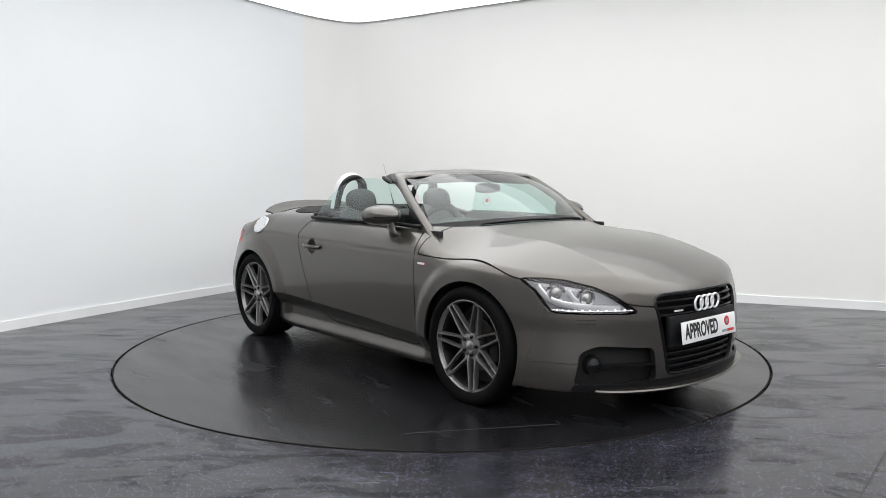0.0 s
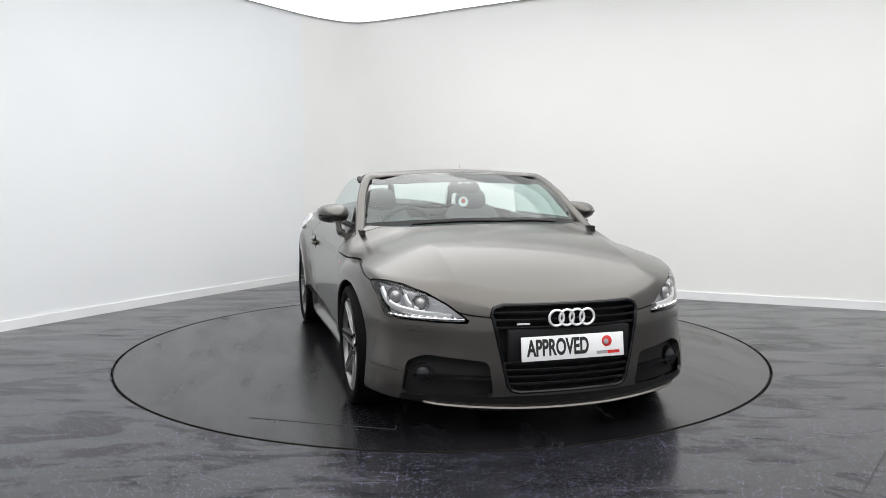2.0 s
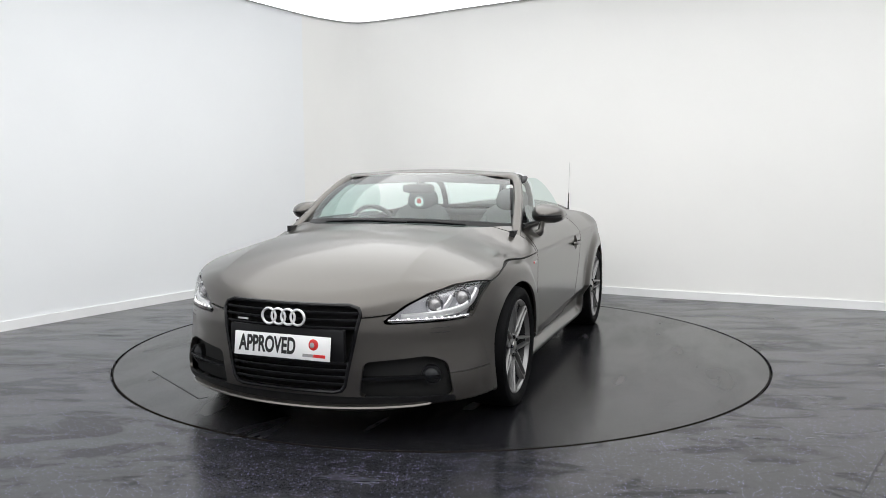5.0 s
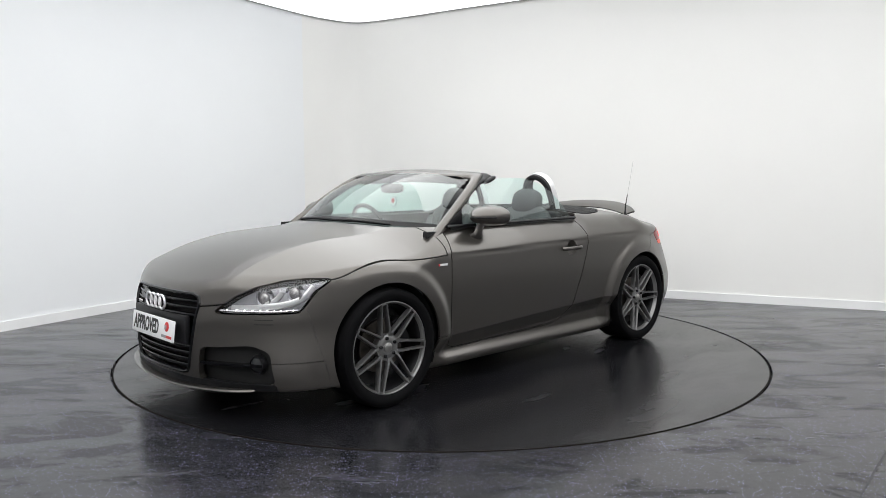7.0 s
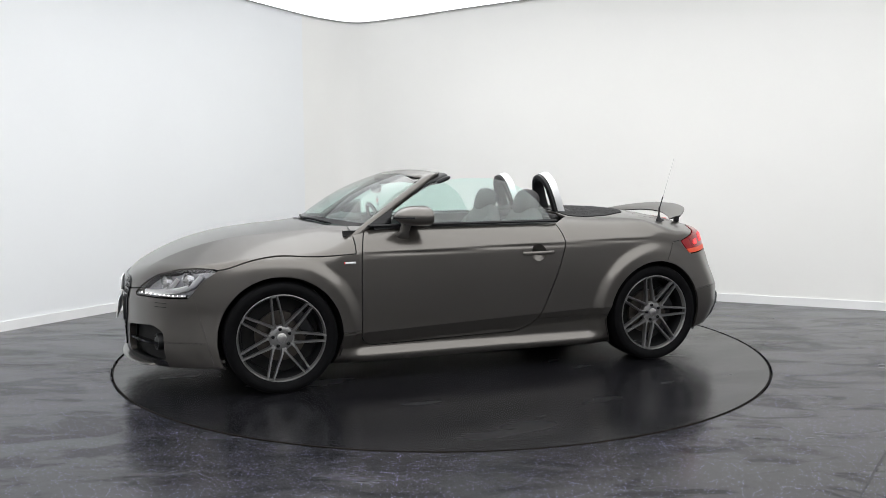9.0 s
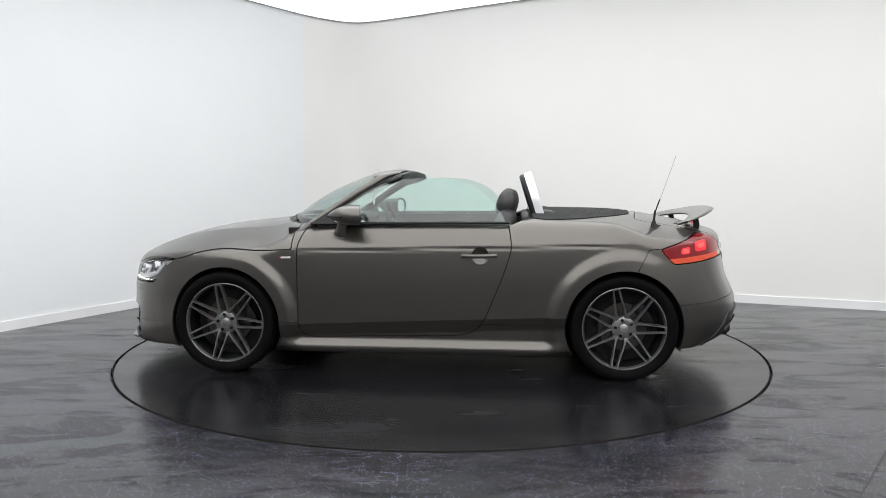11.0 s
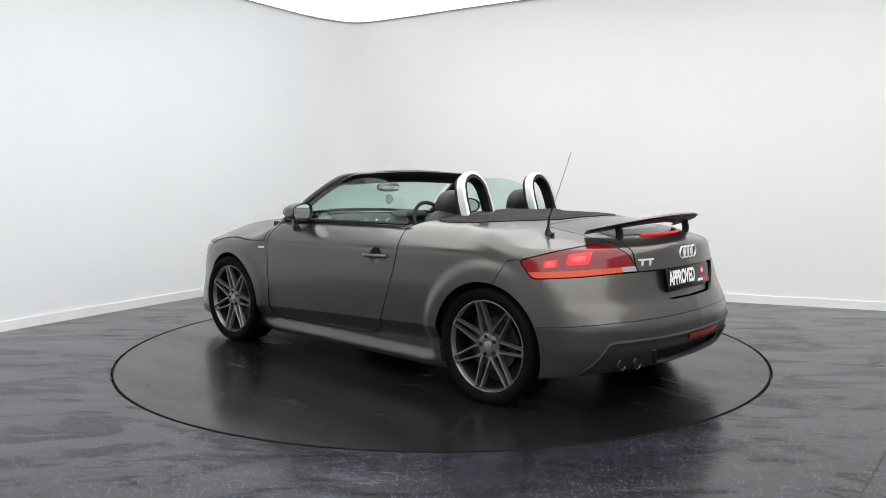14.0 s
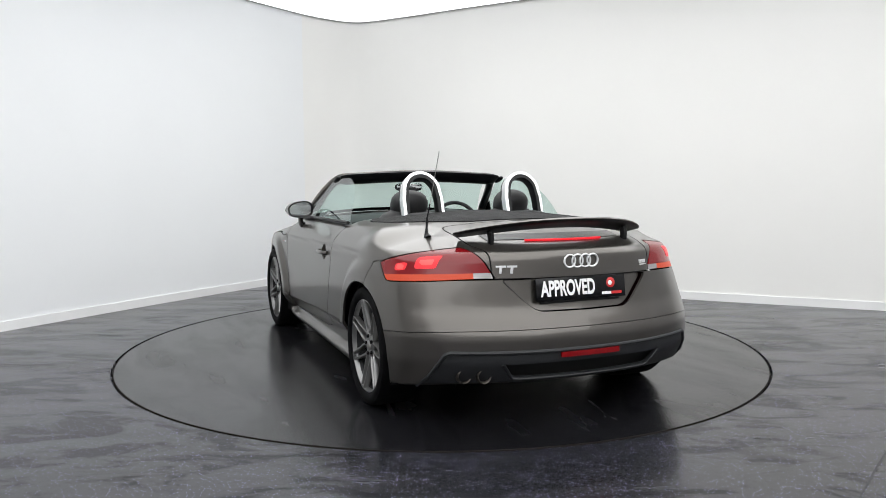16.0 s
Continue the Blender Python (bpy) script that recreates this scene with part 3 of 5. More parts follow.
CREASE = table([(2.4, 0.55), (2.03, 0.55), (1.98, 0.60), (1.90, 0.655), (1.80, 0.693), (1.68, 0.71), (1.56, 0.71), (1.45, 0.745), (1.38, 0.765), (1.22, 0.782), (1.03, 0.772), (0.77, 0.785), (0.2, 0.80), (-2.3, 0.85)], -2.3, 2.4)


def build_body():
    M = clip(surface_net(), lambda P: -P[:, 1])
    V, N, T = M
    V[np.abs(V[:, 1]) < 1e-6, 1] = 0.0
    M = (V, N, T)

    def front(x):
        return lambda P: x - P[:, 0]

    def outer(y):
        return lambda P: y - P[:, 1]

    def arch(ax):
        return both(lambda P: np.hypot(P[:, 0] - ax, P[:, 2] - HUB_Z) - 0.352, outer(0.45))
    for ax in (AXLE_F, AXLE_R):
        M = clip(M, lambda P: -arch(ax)(P))
    under, M = cut(M, lambda P: P[:, 2] - 0.133)
    cock = both(poly_field("xy", COCKPIT), lambda P: 0.8 - P[:, 2])
    M = clip(M, lambda P: -cock(P))
    grille = both(poly_field("yz", GRILLE, 0.03), front(1.9))
    M = clip(M, lambda P: -grille(P))
    fog = both(poly_field("yz", FOG, 0.03), front(1.5))
    M = clip(M, lambda P: -fog(P))
    head = both(poly_field("xz", HEADLAMP, 0.02), outer(0.36))
    H, M = cut(M, head, GAP)
    tail = both(poly_field("xz", TAILLAMP, 0.02), lambda P: 0.452 + 0.5 * (P[:, 2] - 0.742) + 4.4 * np.maximum(0, P[:, 2] - 0.80) ** 2 - P[:, 1])
    L, M = cut(M, tail, GAP)
    back = lambda P: P[:, 0] + 1.6
    recess = both(poly_field("yz", RECESS, 0.03), back)
    Q, M = cut(M, recess, 0.0028)
    slot = both(poly_field("yz", SLOT, 0.02), back)
    M = clip(M, lambda P: -slot(P))
    cup = both(lambda P: np.hypot(P[:, 0] + 0.37, P[:, 2] - 0.752) - 0.053, outer(0.5))
    U, M = cut(M, cup, 0.0)
    Vu, Nu, Tu = U
    hollow = 0.042 * np.clip(1 - (np.hypot(Vu[:, 0] + 0.37, Vu[:, 2] - 0.752) / 0.053) ** 2, 0, 1)
    Nb = Nu + 0.9 * np.stack([-(Vu[:, 0] + 0.37), 0 * hollow, -(Vu[:, 2] - 0.752)], -1) / 0.053
    Nb = Nb / np.linalg.norm(Nb, axis=1)[:, None]
    for m in ((Vu - hollow[:, None] * Nu, Nb, Tu), flipped((Vu - hollow[:, None] * Nu, Nb, Tu))):
        panel("handle_cup", m, PAINT, car, "hollow behind the door handle", 0)
    # dark structure behind the joints
    Vi, Ni, Ti = mirrored(M)
    mesh_ob("inner_shell", Vi - 0.013 * Ni, Ti, INNER, car, "black inner structure", Ni)
    Vq, Nq, Tq = mirrored(Q)
    panel("plate_recess", (Vq - 0.028 * Nq * np.array((1, 1, 0.3)), Nq, Tq), PAINT, car, "recessed panel behind the rear plate")
    soft = both(poly_field("xy", SOFTTOP, 0.05), lambda P: 0.8 - P[:, 2])
    S, M = cut(M, soft, GAP)
    Vs, Ns, Ts = mirrored(S)
    panel("soft_top_cover", (Vs + 0.004 * Ns, Ns, Ts), FABRIC, car, "folded black fabric roof")
    flankpart = clip(M, lambda P: np.maximum(np.abs(P[:, 0]) - 0.93, 0.5 - P[:, 1]))
    ends = clip(M, lambda P: -np.maximum(np.abs(P[:, 0]) - 0.93, 0.5 - P[:, 1]))
    M = joined(creased(flankpart, lambda P: P[:, 2] - (0.345 - 0.042 * P[:, 0])), ends)
    door = both(poly_field("xz", DOOR, 0.06), outer(0.5))
    D, M = cut(M, door, GAP)
    for m in (D, flipped(D)):
        panel("door", m, PAINT, car, "grey-brown painted door")
    # bonnet: above the shut line, in front of the screen
    bonnet = both(lambda P: np.interp(P[:, 0], *CREASE) + 0.02 * smooth01(1.95, 2.05, P[:, 0]) - P[:, 2], front(0.80))
    B, M = cut(M, bonnet, GAP)
    panel("bonnet", mirrored(B), PAINT, car, "grey-brown painted bonnet")
    bumper = both(front(1.40), lambda P: (1.66 + 0.25 * (P[:, 2] - 0.4)) - P[:, 0], )
    F, M = cut(M, bumper, 0.0004)
    low = both(lambda P: P[:, 2] - 0.205, lambda P: P[:, 1] - (0.765 + 0.1 * (P[:, 2] - 0.2)), front(1.78))
    Fl, F = cut(F, low, 0.001)
    corner = both(lambda P: P[:, 2] - 0.31, outer(0.735))
    Fc, F = cut(F, corner, 0.0012)
    panel("front_bumper", mirrored(F), PAINT, car, "grey-brown painted front bumper", 0.035)
    panel("lower_intake", mirrored(Fl), BLACK, car, "black plastic lower intake")
    for m in (Fc, flipped(Fc)):
        panel("bumper_corner", m, PAINT, car, "grey-brown painted lower bumper corner")
    boot = both(poly_field("xy", BOOTLID, 0.06), lambda P: 0.735 - P[:, 2], lambda P: P[:, 0] + 1.3)
    K, M = cut(M, boot, GAP)
    panel("boot_lid", mirrored(K), PAINT, car, "grey-brown painted boot lid")
    rear = both(lambda P: P[:, 0] + 1.3 + 0.55 * (P[:, 2] - 0.66), lambda P: P[:, 2] - np.interp(P[:, 0], [-1.95, -1.6, -1.44, -1.3], [0.735, 0.72, 0.80, 0.78]))
    R, M = cut(M, rear, GAP * 0.6)
    diff = both(lambda P: P[:, 2] - (0.15 + 0.245 * smooth01(0.82, 0.69, P[:, 1])), lambda P: P[:, 0] + 1.6)
    Df, R = cut(R, diff, 0.001)
    Rl, R = cut(R, lambda P: P[:, 2] - np.interp(P[:, 0], [-2.1, -1.9, -1.5], [0.502, 0.495, 0.457]), 0.0018)
    panel("lower_rear_bumper", mirrored(Rl), PAINT, car, "grey-brown painted lower rear bumper")
    panel("rear_bumper", mirrored(R), PAINT, car, "grey-brown painted rear bumper")
    panel("rear_diffuser", mirrored(Df), GREYTRIM, car, "dark grey plastic diffuser")
    sill = both(lambda P: P[:, 2] - (0.325 + 0.0 * P[:, 0]), lambda P: np.abs(P[:, 0]) - 0.98, outer(0.5))
    sl, M = cut(M, sill, GAP * 0.5)
    for m in (sl, flipped(sl)):
        panel("sill", m, PAINT, car, "grey-brown painted sill skirt")
    wing, M = cut(M, front(0.62), GAP)
    for m in (wing, flipped(wing)):
        panel("front_wing", m, PAINT, car, "grey-brown painted front wing")
    panel("rear_wing", mirrored(M), PAINT, car, "grey-brown painted rear wings and deck")
    panel("underbody", mirrored(under), BLACK, car, depth=0)
    return H, L


HEAD_NET, TAIL_NET = build_body()


# ---- wheels ----
def build_wheel():
    """A wheel with its outer face towards +y, centred on the axle."""
    w = new("wheel")
    w.parent = car
    bm = bmesh.new()
    pr = [(0.243, -0.108), (0.262, -0.122), (0.290, -0.128), (0.312, -0.120), (0.3205, -0.102), (0.3225, -0.06), (0.3230, 0.0), (0.3225, 0.06), (0.3205, 0.102), (0.312, 0.120), (0.300, 0.126),
          (0.290, 0.1285), (0.280, 0.127), (0.262, 0.122), (0.250, 0.112), (0.243, 0.104)]
    bm_add(bm, *lathe(pr, 72))
    bmesh.ops.recalc_face_normals(bm, faces=bm.faces)
    part("tyre", bm, RUBBER, w, "black low-profile tyre")
    bm = bmesh.new()
    bm_add(bm, *lathe([(0.244, -0.105), (0.236, -0.09), (0.225, -0.06), (0.222, 0.03), (0.228, 0.075), (0.236, 0.090)], 72))
    bmesh.ops.recalc_face_normals(bm, faces=bm.faces)
    part("barrel", bm, BLACK, w, "dark rim barrel")
    bm = bmesh.new()
    bm_add(bm, *lathe([(0.236, 0.089), (0.239, 0.096), (0.2425, 0.110), (0.2465, 0.1145), (0.2515, 0.113), (0.2525, 0.104)], 72))
    bmesh.ops.recalc_face_normals(bm, faces=bm.faces)
    part("rim", bm, RIM, w, "grey alloy rim")
    # seven twin spokes: wide rounded roots, bars that draw together towards the rim, a bridge at the lip
    for k in range(7):
        bm = bmesh.new()
        a = math.pi / 2 + 2 * math.pi * k / 7
        c, sn = math.cos(a), math.sin(a)
        turned = lambda vs: [(c * v[0] - sn * v[2], v[1], sn * v[0] + c * v[2]) for v in vs]
        for s in (-1, 1):
            path = curve_points([(0.046, 0.080, s * 0.0215), (0.078, 0.088, s * 0.0275), (0.12, 0.095, s * 0.0262), (0.18, 0.102, s * 0.0215), (0.247, 0.112, s * 0.0165)], 11)

            def sec(t):
                w = 0.0060 + 0.0070 * max(0.0, 1 - t * 2.2) ** 1.3
                return [(-w - 0.001, -0.026), (w + 0.001, -0.026), (w, 0.001), (w - 0.0025, 0.0055), (2.5e-3 - w, 0.0055), (-w, 0.001)]
            vs, fs = sweep(path, sec, up=(0, 1, 0))
            bm_add(bm, turned(vs), fs)
        vs, fs = sweep([(0.2445, 0.1115, -0.019), (0.2445, 0.1115, 0.019)], [(-0.006, -0.012), (0.006, -0.012), (0.006, 0.004), (-0.006, 0.004)], up=(0, 1, 0))
        bm_add(bm, turned(vs), fs)
        vs, fs = sweep([(0.060, 0.083, -0.022), (0.060, 0.083, 0.022)], [(-0.012, -0.02), (0.012, -0.02), (0.012, 0.003), (-0.012, 0.003)], up=(0, 1, 0))
        bm_add(bm, turned(vs), fs)
        bmesh.ops.recalc_face_normals(bm, faces=bm.faces)
        part("spoke", bm, RIM, w, "grey alloy twin spoke")
    bm = bmesh.new()
    bm_add(bm, *lathe([(0.026, 0.090), (0.034, 0.092), (0.055, 0.091), (0.066, 0.086), (0.068, 0.06), (0.06, 0.03), (0.02, 0.03)], 35))
    bmesh.ops.recalc_face_normals(bm, faces=bm.faces)
    part("hub", bm, RIM, w)
    bm = bmesh.new()
    bm_add(bm, *lathe([(0.0005, 0.100), (0.018, 0.099), (0.026, 0.096), (0.028, 0.088)], 28))
    bmesh.ops.recalc_face_normals(bm, faces=bm.faces)
    part("hub_cap", bm, STEEL, w, "silver centre cap")
    for k in range(5):
        a = 2 * math.pi * k / 5 + 0.3
        vs, fs = lathe([(0.0004, 0.100), (0.008, 0.100), (0.010, 0.098), (0.0105, 0.085)], 8)
        bm = bmesh.new()
        bm_add(bm, [(v[0] + 0.050 * math.cos(a), v[1], v[2] + 0.050 * math.sin(a)) for v in vs], fs)
        part("lug_bolt", bm, GLOSSBLACK, w)
    bm = bmesh.new()
    bm_add(bm, *lathe([(0.06, 0.03), (0.145, 0.03), (0.146, 0.02), (0.146, 0.005), (0.06, 0.005)], 48))
    bmesh.ops.recalc_face_normals(bm, faces=bm.faces)
    part("brake_disc", bm, DARKSTEEL, w, "dark steel brake disc")
    bm = bmesh.new()
    bm_box(bm, (-0.135, 0.025, 0.05), (0.07, 0.07, 0.16), pose(0, 0, 0, 0, 20, 0), 0.015)
    part("brake_caliper", bm, BLACK, w)
    bm = bmesh.new()
    bm_add(bm, *lathe([(0.0005, -0.02), (0.22, -0.02), (0.222, -0.04), (0.0005, -0.04)], 32))
    part("backing_plate", bm, INNER, w)
    return w


wheel = build_wheel()
wheel.matrix_basis = pose(AXLE_F, 0.788, HUB_Z, 0, 9.6, 0)
copy_thing(wheel, pose(AXLE_R, 0.782, HUB_Z, 0, 12.5, 0))
copy_thing(wheel, pose(AXLE_F, -0.788, HUB_Z, 0, -17.5, 180))
copy_thing(wheel, pose(AXLE_R, -0.782, HUB_Z, 0, -20.4, 180))


def build_wells():
    for ax in (AXLE_F, AXLE_R):
        for s in (-1, 1):
            vs, fs = lathe([(0.356, 0.0), (0.362, 0.35)], 48)
            vs = [(v[0] + ax, s * (0.52 + v[1]), v[2] + HUB_Z) for v in vs if True]
            bm = bmesh.new()
            bm_add(bm, vs, fs)
            bmesh.ops.delete(bm, geom=[v for v in bm.verts if v.co.z < 0.14], context="VERTS")
            vs2 = [(ax + 0.36 * math.cos(math.pi * k / 24), s * 0.52, HUB_Z + 0.36 * math.sin(math.pi * k / 24)) for k in range(25)] + [(ax - 0.36, s * 0.52, 0.14), (ax + 0.36, s * 0.52, 0.14)]
            bm_add(bm, vs2, [tuple(range(27))])
            part("wheel_well", bm, INNER, car, "black wheel arch liner")


build_wells()


# ---- places on the body ----
def flank(x, z):
    """Half width of the body at a length and a height."""
    lo, hi = 0.3, 1.1
    for _ in range(40):
        m = (lo + hi) / 2
        if body_field(np.array([[x, m, z]]))[0] < 0:
            lo = m
        else:
            hi = m
    return lo


def deck(x, y):
    lo, hi = 0.4, 1.2
    for _ in range(40):
        m = (lo + hi) / 2
        if body_field(np.array([[x, y, m]]))[0] < 0:
            lo = m
        else:
            hi = m
    return lo


def end_x(y, z, sign):
    """Place of nose (sign 1) or tail (-1) at a width and a height."""
    lo, hi = 1.0, 2.4
    for _ in range(40):
        m = (lo + hi) / 2
        if body_field(np.array([[sign * m, y, z]]))[0] < 0:
            lo = m
        else:
            hi = m
    return sign * lo


def sheet(name, rows, mat, parent, label="", thick=0.0):
    """A grid of points as a smooth sheet, with thickness where asked."""
    n, m = len(rows), len(rows[0])
    bm = bmesh.new()
    vs = [[bm.verts.new(tuple(p)) for p in r] for r in rows]
    for i in range(n - 1):
        for j in range(m - 1):
            try:
                bm.faces.new((vs[i][j], vs[i][j + 1], vs[i + 1][j + 1], vs[i + 1][j]))
            except ValueError:
                pass
    bmesh.ops.remove_doubles(bm, verts=bm.verts, dist=1e-5)
    bmesh.ops.recalc_face_normals(bm, faces=bm.faces)
    if thick:
        bmesh.ops.solidify(bm, geom=bm.faces[:], thickness=thick)
    return part(name, bm, mat, parent, label)


def blob(bm, centre, half, power=2.6, seg=20, turn=None):
    """A rounded box-like solid."""
    m = turn or Matrix()
    vs, fs = [], []
    rings = seg // 2
    sp = lambda v: math.copysign(abs(v) ** (2 / power), v)
    for i in range(rings + 1):
        a = -math.pi / 2 + math.pi * i / rings
        for k in range(seg):
            b = 2 * math.pi * k / seg
            p = Vector((sp(math.cos(a)) * sp(math.cos(b)) * half[0], sp(math.cos(a)) * sp(math.sin(b)) * half[1], sp(math.sin(a)) * half[2]))
            vs.append(tuple(m @ p + Vector(centre)))
    for i in range(rings):
        for k in range(seg):
            j = (k + 1) % seg
            fs.append((i * seg + k, i * seg + j, (i + 1) * seg + j, (i + 1) * seg + k))
    bm_add(bm, vs, fs)
    bmesh.ops.remove_doubles(bm, verts=bm.verts, dist=1e-5)


# ---- windscreen ----
def screen_edge(t):
    """Foot and head of the screen across its width, t from -1 to 1."""
    a = abs(t)
    y0, y1 = 0.715 * t, 0.590 * t
    foot = np.array([0.985 - 0.27 * a ** 2.2, y0, 0.952 - 0.035 * a ** 2])
    head = np.array([0.405 - 0.095 * a ** 2.4, y1, 1.254 - 0.038 * a ** 2.6])
    return foot, head


def build_windscreen():
    rows = []
    for i in range(9):
        s = i / 8
        row = []
        for j in range(25):
            foot, head = screen_edge(-1 + 2 * j / 24)
            p = foot + (head - foot) * s
            p = p + np.array([0.55, 0, 0.83]) * 0.035 * math.sin(math.pi * s)
            row.append(p)
        rows.append(row)
    g = sheet("windscreen", rows, GLASS, car, "slightly green windscreen glass")
    g.visible_shadow = False
    # black ceramic border along the foot
    band = [[r for r in rows[0]], [rows[0][j] + (rows[1][j] - rows[0][j]) * 0.55 for j in range(25)]]
    band = [[p + np.array([0.55, 0, 0.83]) * 0.002 for p in r] for r in band]
    sheet("screen_border", band, GLOSSBLACK, car, "black screen border")
    side = [(0.80, 0.768, 0.862), (0.735, 0.752, 0.910), (0.60, 0.722, 1.005), (0.47, 0.690, 1.095), (0.35, 0.650, 1.172), (0.285, 0.612, 1.214), (0.262, 0.55, 1.238), (0.272, 0.42, 1.248), (0.29, 0.22, 1.259), (0.295, 0.0, 1.263)]
    path = curve_points(side + [(x, -y, z) for x, y, z in side[:-1][::-1]], 81)

    def lean(t):
        k = float(smooth01(0.46, 0.72, np.array(1 - abs(2 * t - 1))))
        return (0.45 - 0.33 * k, 0, 0.89 + 0.10 * k)

    def sec(t):
        a = abs(2 * t - 1)
        k = float(smooth01(0.50, 0.74, np.array(1 - a)))
        rx = 0.030 + (0.095 - 0.030) * k
        ry = 0.024 + (0.013 - 0.024) * k
        return [(rx * math.copysign(abs(math.cos(q)) ** 0.8, math.cos(q)), ry * math.copysign(abs(math.sin(q)) ** 0.8, math.sin(q))) for q in [2 * math.pi * i / 16 for i in range(16)]]
    swept("windscreen_frame", path, sec, PAINT, car, "grey-brown painted windscreen frame", up=lean)
    # black latch trim and seal behind the header
    trim = curve_points([(0.60, 0.70, 0.985), (0.45, 0.672, 1.09), (0.30, 0.638, 1.178), (0.215, 0.595, 1.203), (0.20, 0.50, 1.216), (0.21, 0.0, 1.232), (0.20, -0.50, 1.216), (0.215, -0.595, 1.203), (0.30, -0.638, 1.178), (0.45, -0.672, 1.09), (0.60, -0.70, 0.985)], 61)

    def sec2(t):
        k = float(smooth01(0.46, 0.66, np.array(1 - abs(2 * t - 1))))
        return ring_section(0.022 + 0.055 * k, 0.018 + 0.004 * k, 12)
    swept("header_trim", trim, sec2, BLACK, car, "black roof latch trim and seal", up=(0.45, 0, 0.89))
    for s in (1, -1):
        bm = bmesh.new()
        blob(bm, (0.185, s * 0.648, 1.208), (0.055, 0.022, 0.014), turn=pose(0, 0, 0, 0, 22, 0))
        part("roof_catch", bm, BLACK, car)
    # cowl under the screen, painted at its corners, with wipers
    for name, t0, t1, mat, lab in (("cowl", -0.66, 0.66, BLACK, "black plastic cowl"), ("cowl_corner", 0.66, 1.0, PAINT, "painted cowl corner"), ("cowl_corner", -1.0, -0.66, PAINT, "painted cowl corner")):
        rows = []
        for q in (0.0, 0.5, 1.0):
            row = []
            for t in np.linspace(t0, t1, 17):
                foot, _ = screen_edge(t)
                out = foot + np.array([0.035, 0.012 * t, 0.0])
                out[2] = deck(out[0], abs(out[1])) - 0.004
                row.append(foot + (out - foot) * q + np.array([-0.01 * (1 - q), 0, -0.004 * math.sin(math.pi * q) - 0.003]))
            rows.append(row)
        sheet(name, rows, mat, car, lab)
    for y0, y1 in ((-0.46, 0.14), (0.02, 0.48)):
        pts = []
        for k in range(9):
            y = y0 + (y1 - y0) * k / 8
            f, h = screen_edge(y / 0.715)
            p = f + (h - f) * (0.005 + 0.02 * math.sin(math.pi * k / 8)) + np.array([0.55, 0, 0.83]) * 0.008
            pts.append(p)
        swept("wiper", pts, ring_section(0.006, 0.006, 6), BLACK, car, "black wiper blade")


build_windscreen()


# ---- door glass, mirrors, handles ----
def build_door_glass(s):
    xs = np.linspace(0.63, -0.52, 28)
    top = table([(0.63, 0.945), (0.5, 1.045), (0.38, 1.125), (0.27, 1.185), (0.16, 1.210), (0.0, 1.221), (-0.14, 1.219), (-0.26, 1.192), (-0.36, 1.145), (-0.44, 1.075), (-0.49, 1.005), (-0.52, 0.95)], -0.52, 0.63)
    rows = []
    for i in range(9):
        row = []
        for x in xs:
            z1 = float(np.interp(x, *top))
            z = 0.925 + (z1 - 0.925) * i / 8
            row.append((x, s * (0.772 - 0.36 * (z - 0.925) - 0.22 * (z - 0.925) ** 2), z))
        rows.append(row)
    g = sheet("door_glass", rows, GLASS, car, "raised green-tinted door window")
    g.visible_shadow = False
    # seal along the door's top
    pts = [(x, s * 0.783, 0.938 + 0.012 * (0.5 - x) * 0.6) for x in np.linspace(0.70, -0.545, 12)]
    swept("window_seal", pts, ring_section(0.012, 0.010, 6), BLACK, car, "black rubber window seal")
    # small black triangle in front
    sheet("corner_trim", [[(0.71, s * 0.772, 0.932), (0.56, s * 0.77, 0.936)], [(0.63, s * 0.757, 0.985), (0.545, s * 0.745, 1.035)]], GLOSSBLACK, car, "black window corner trim", 0.006)


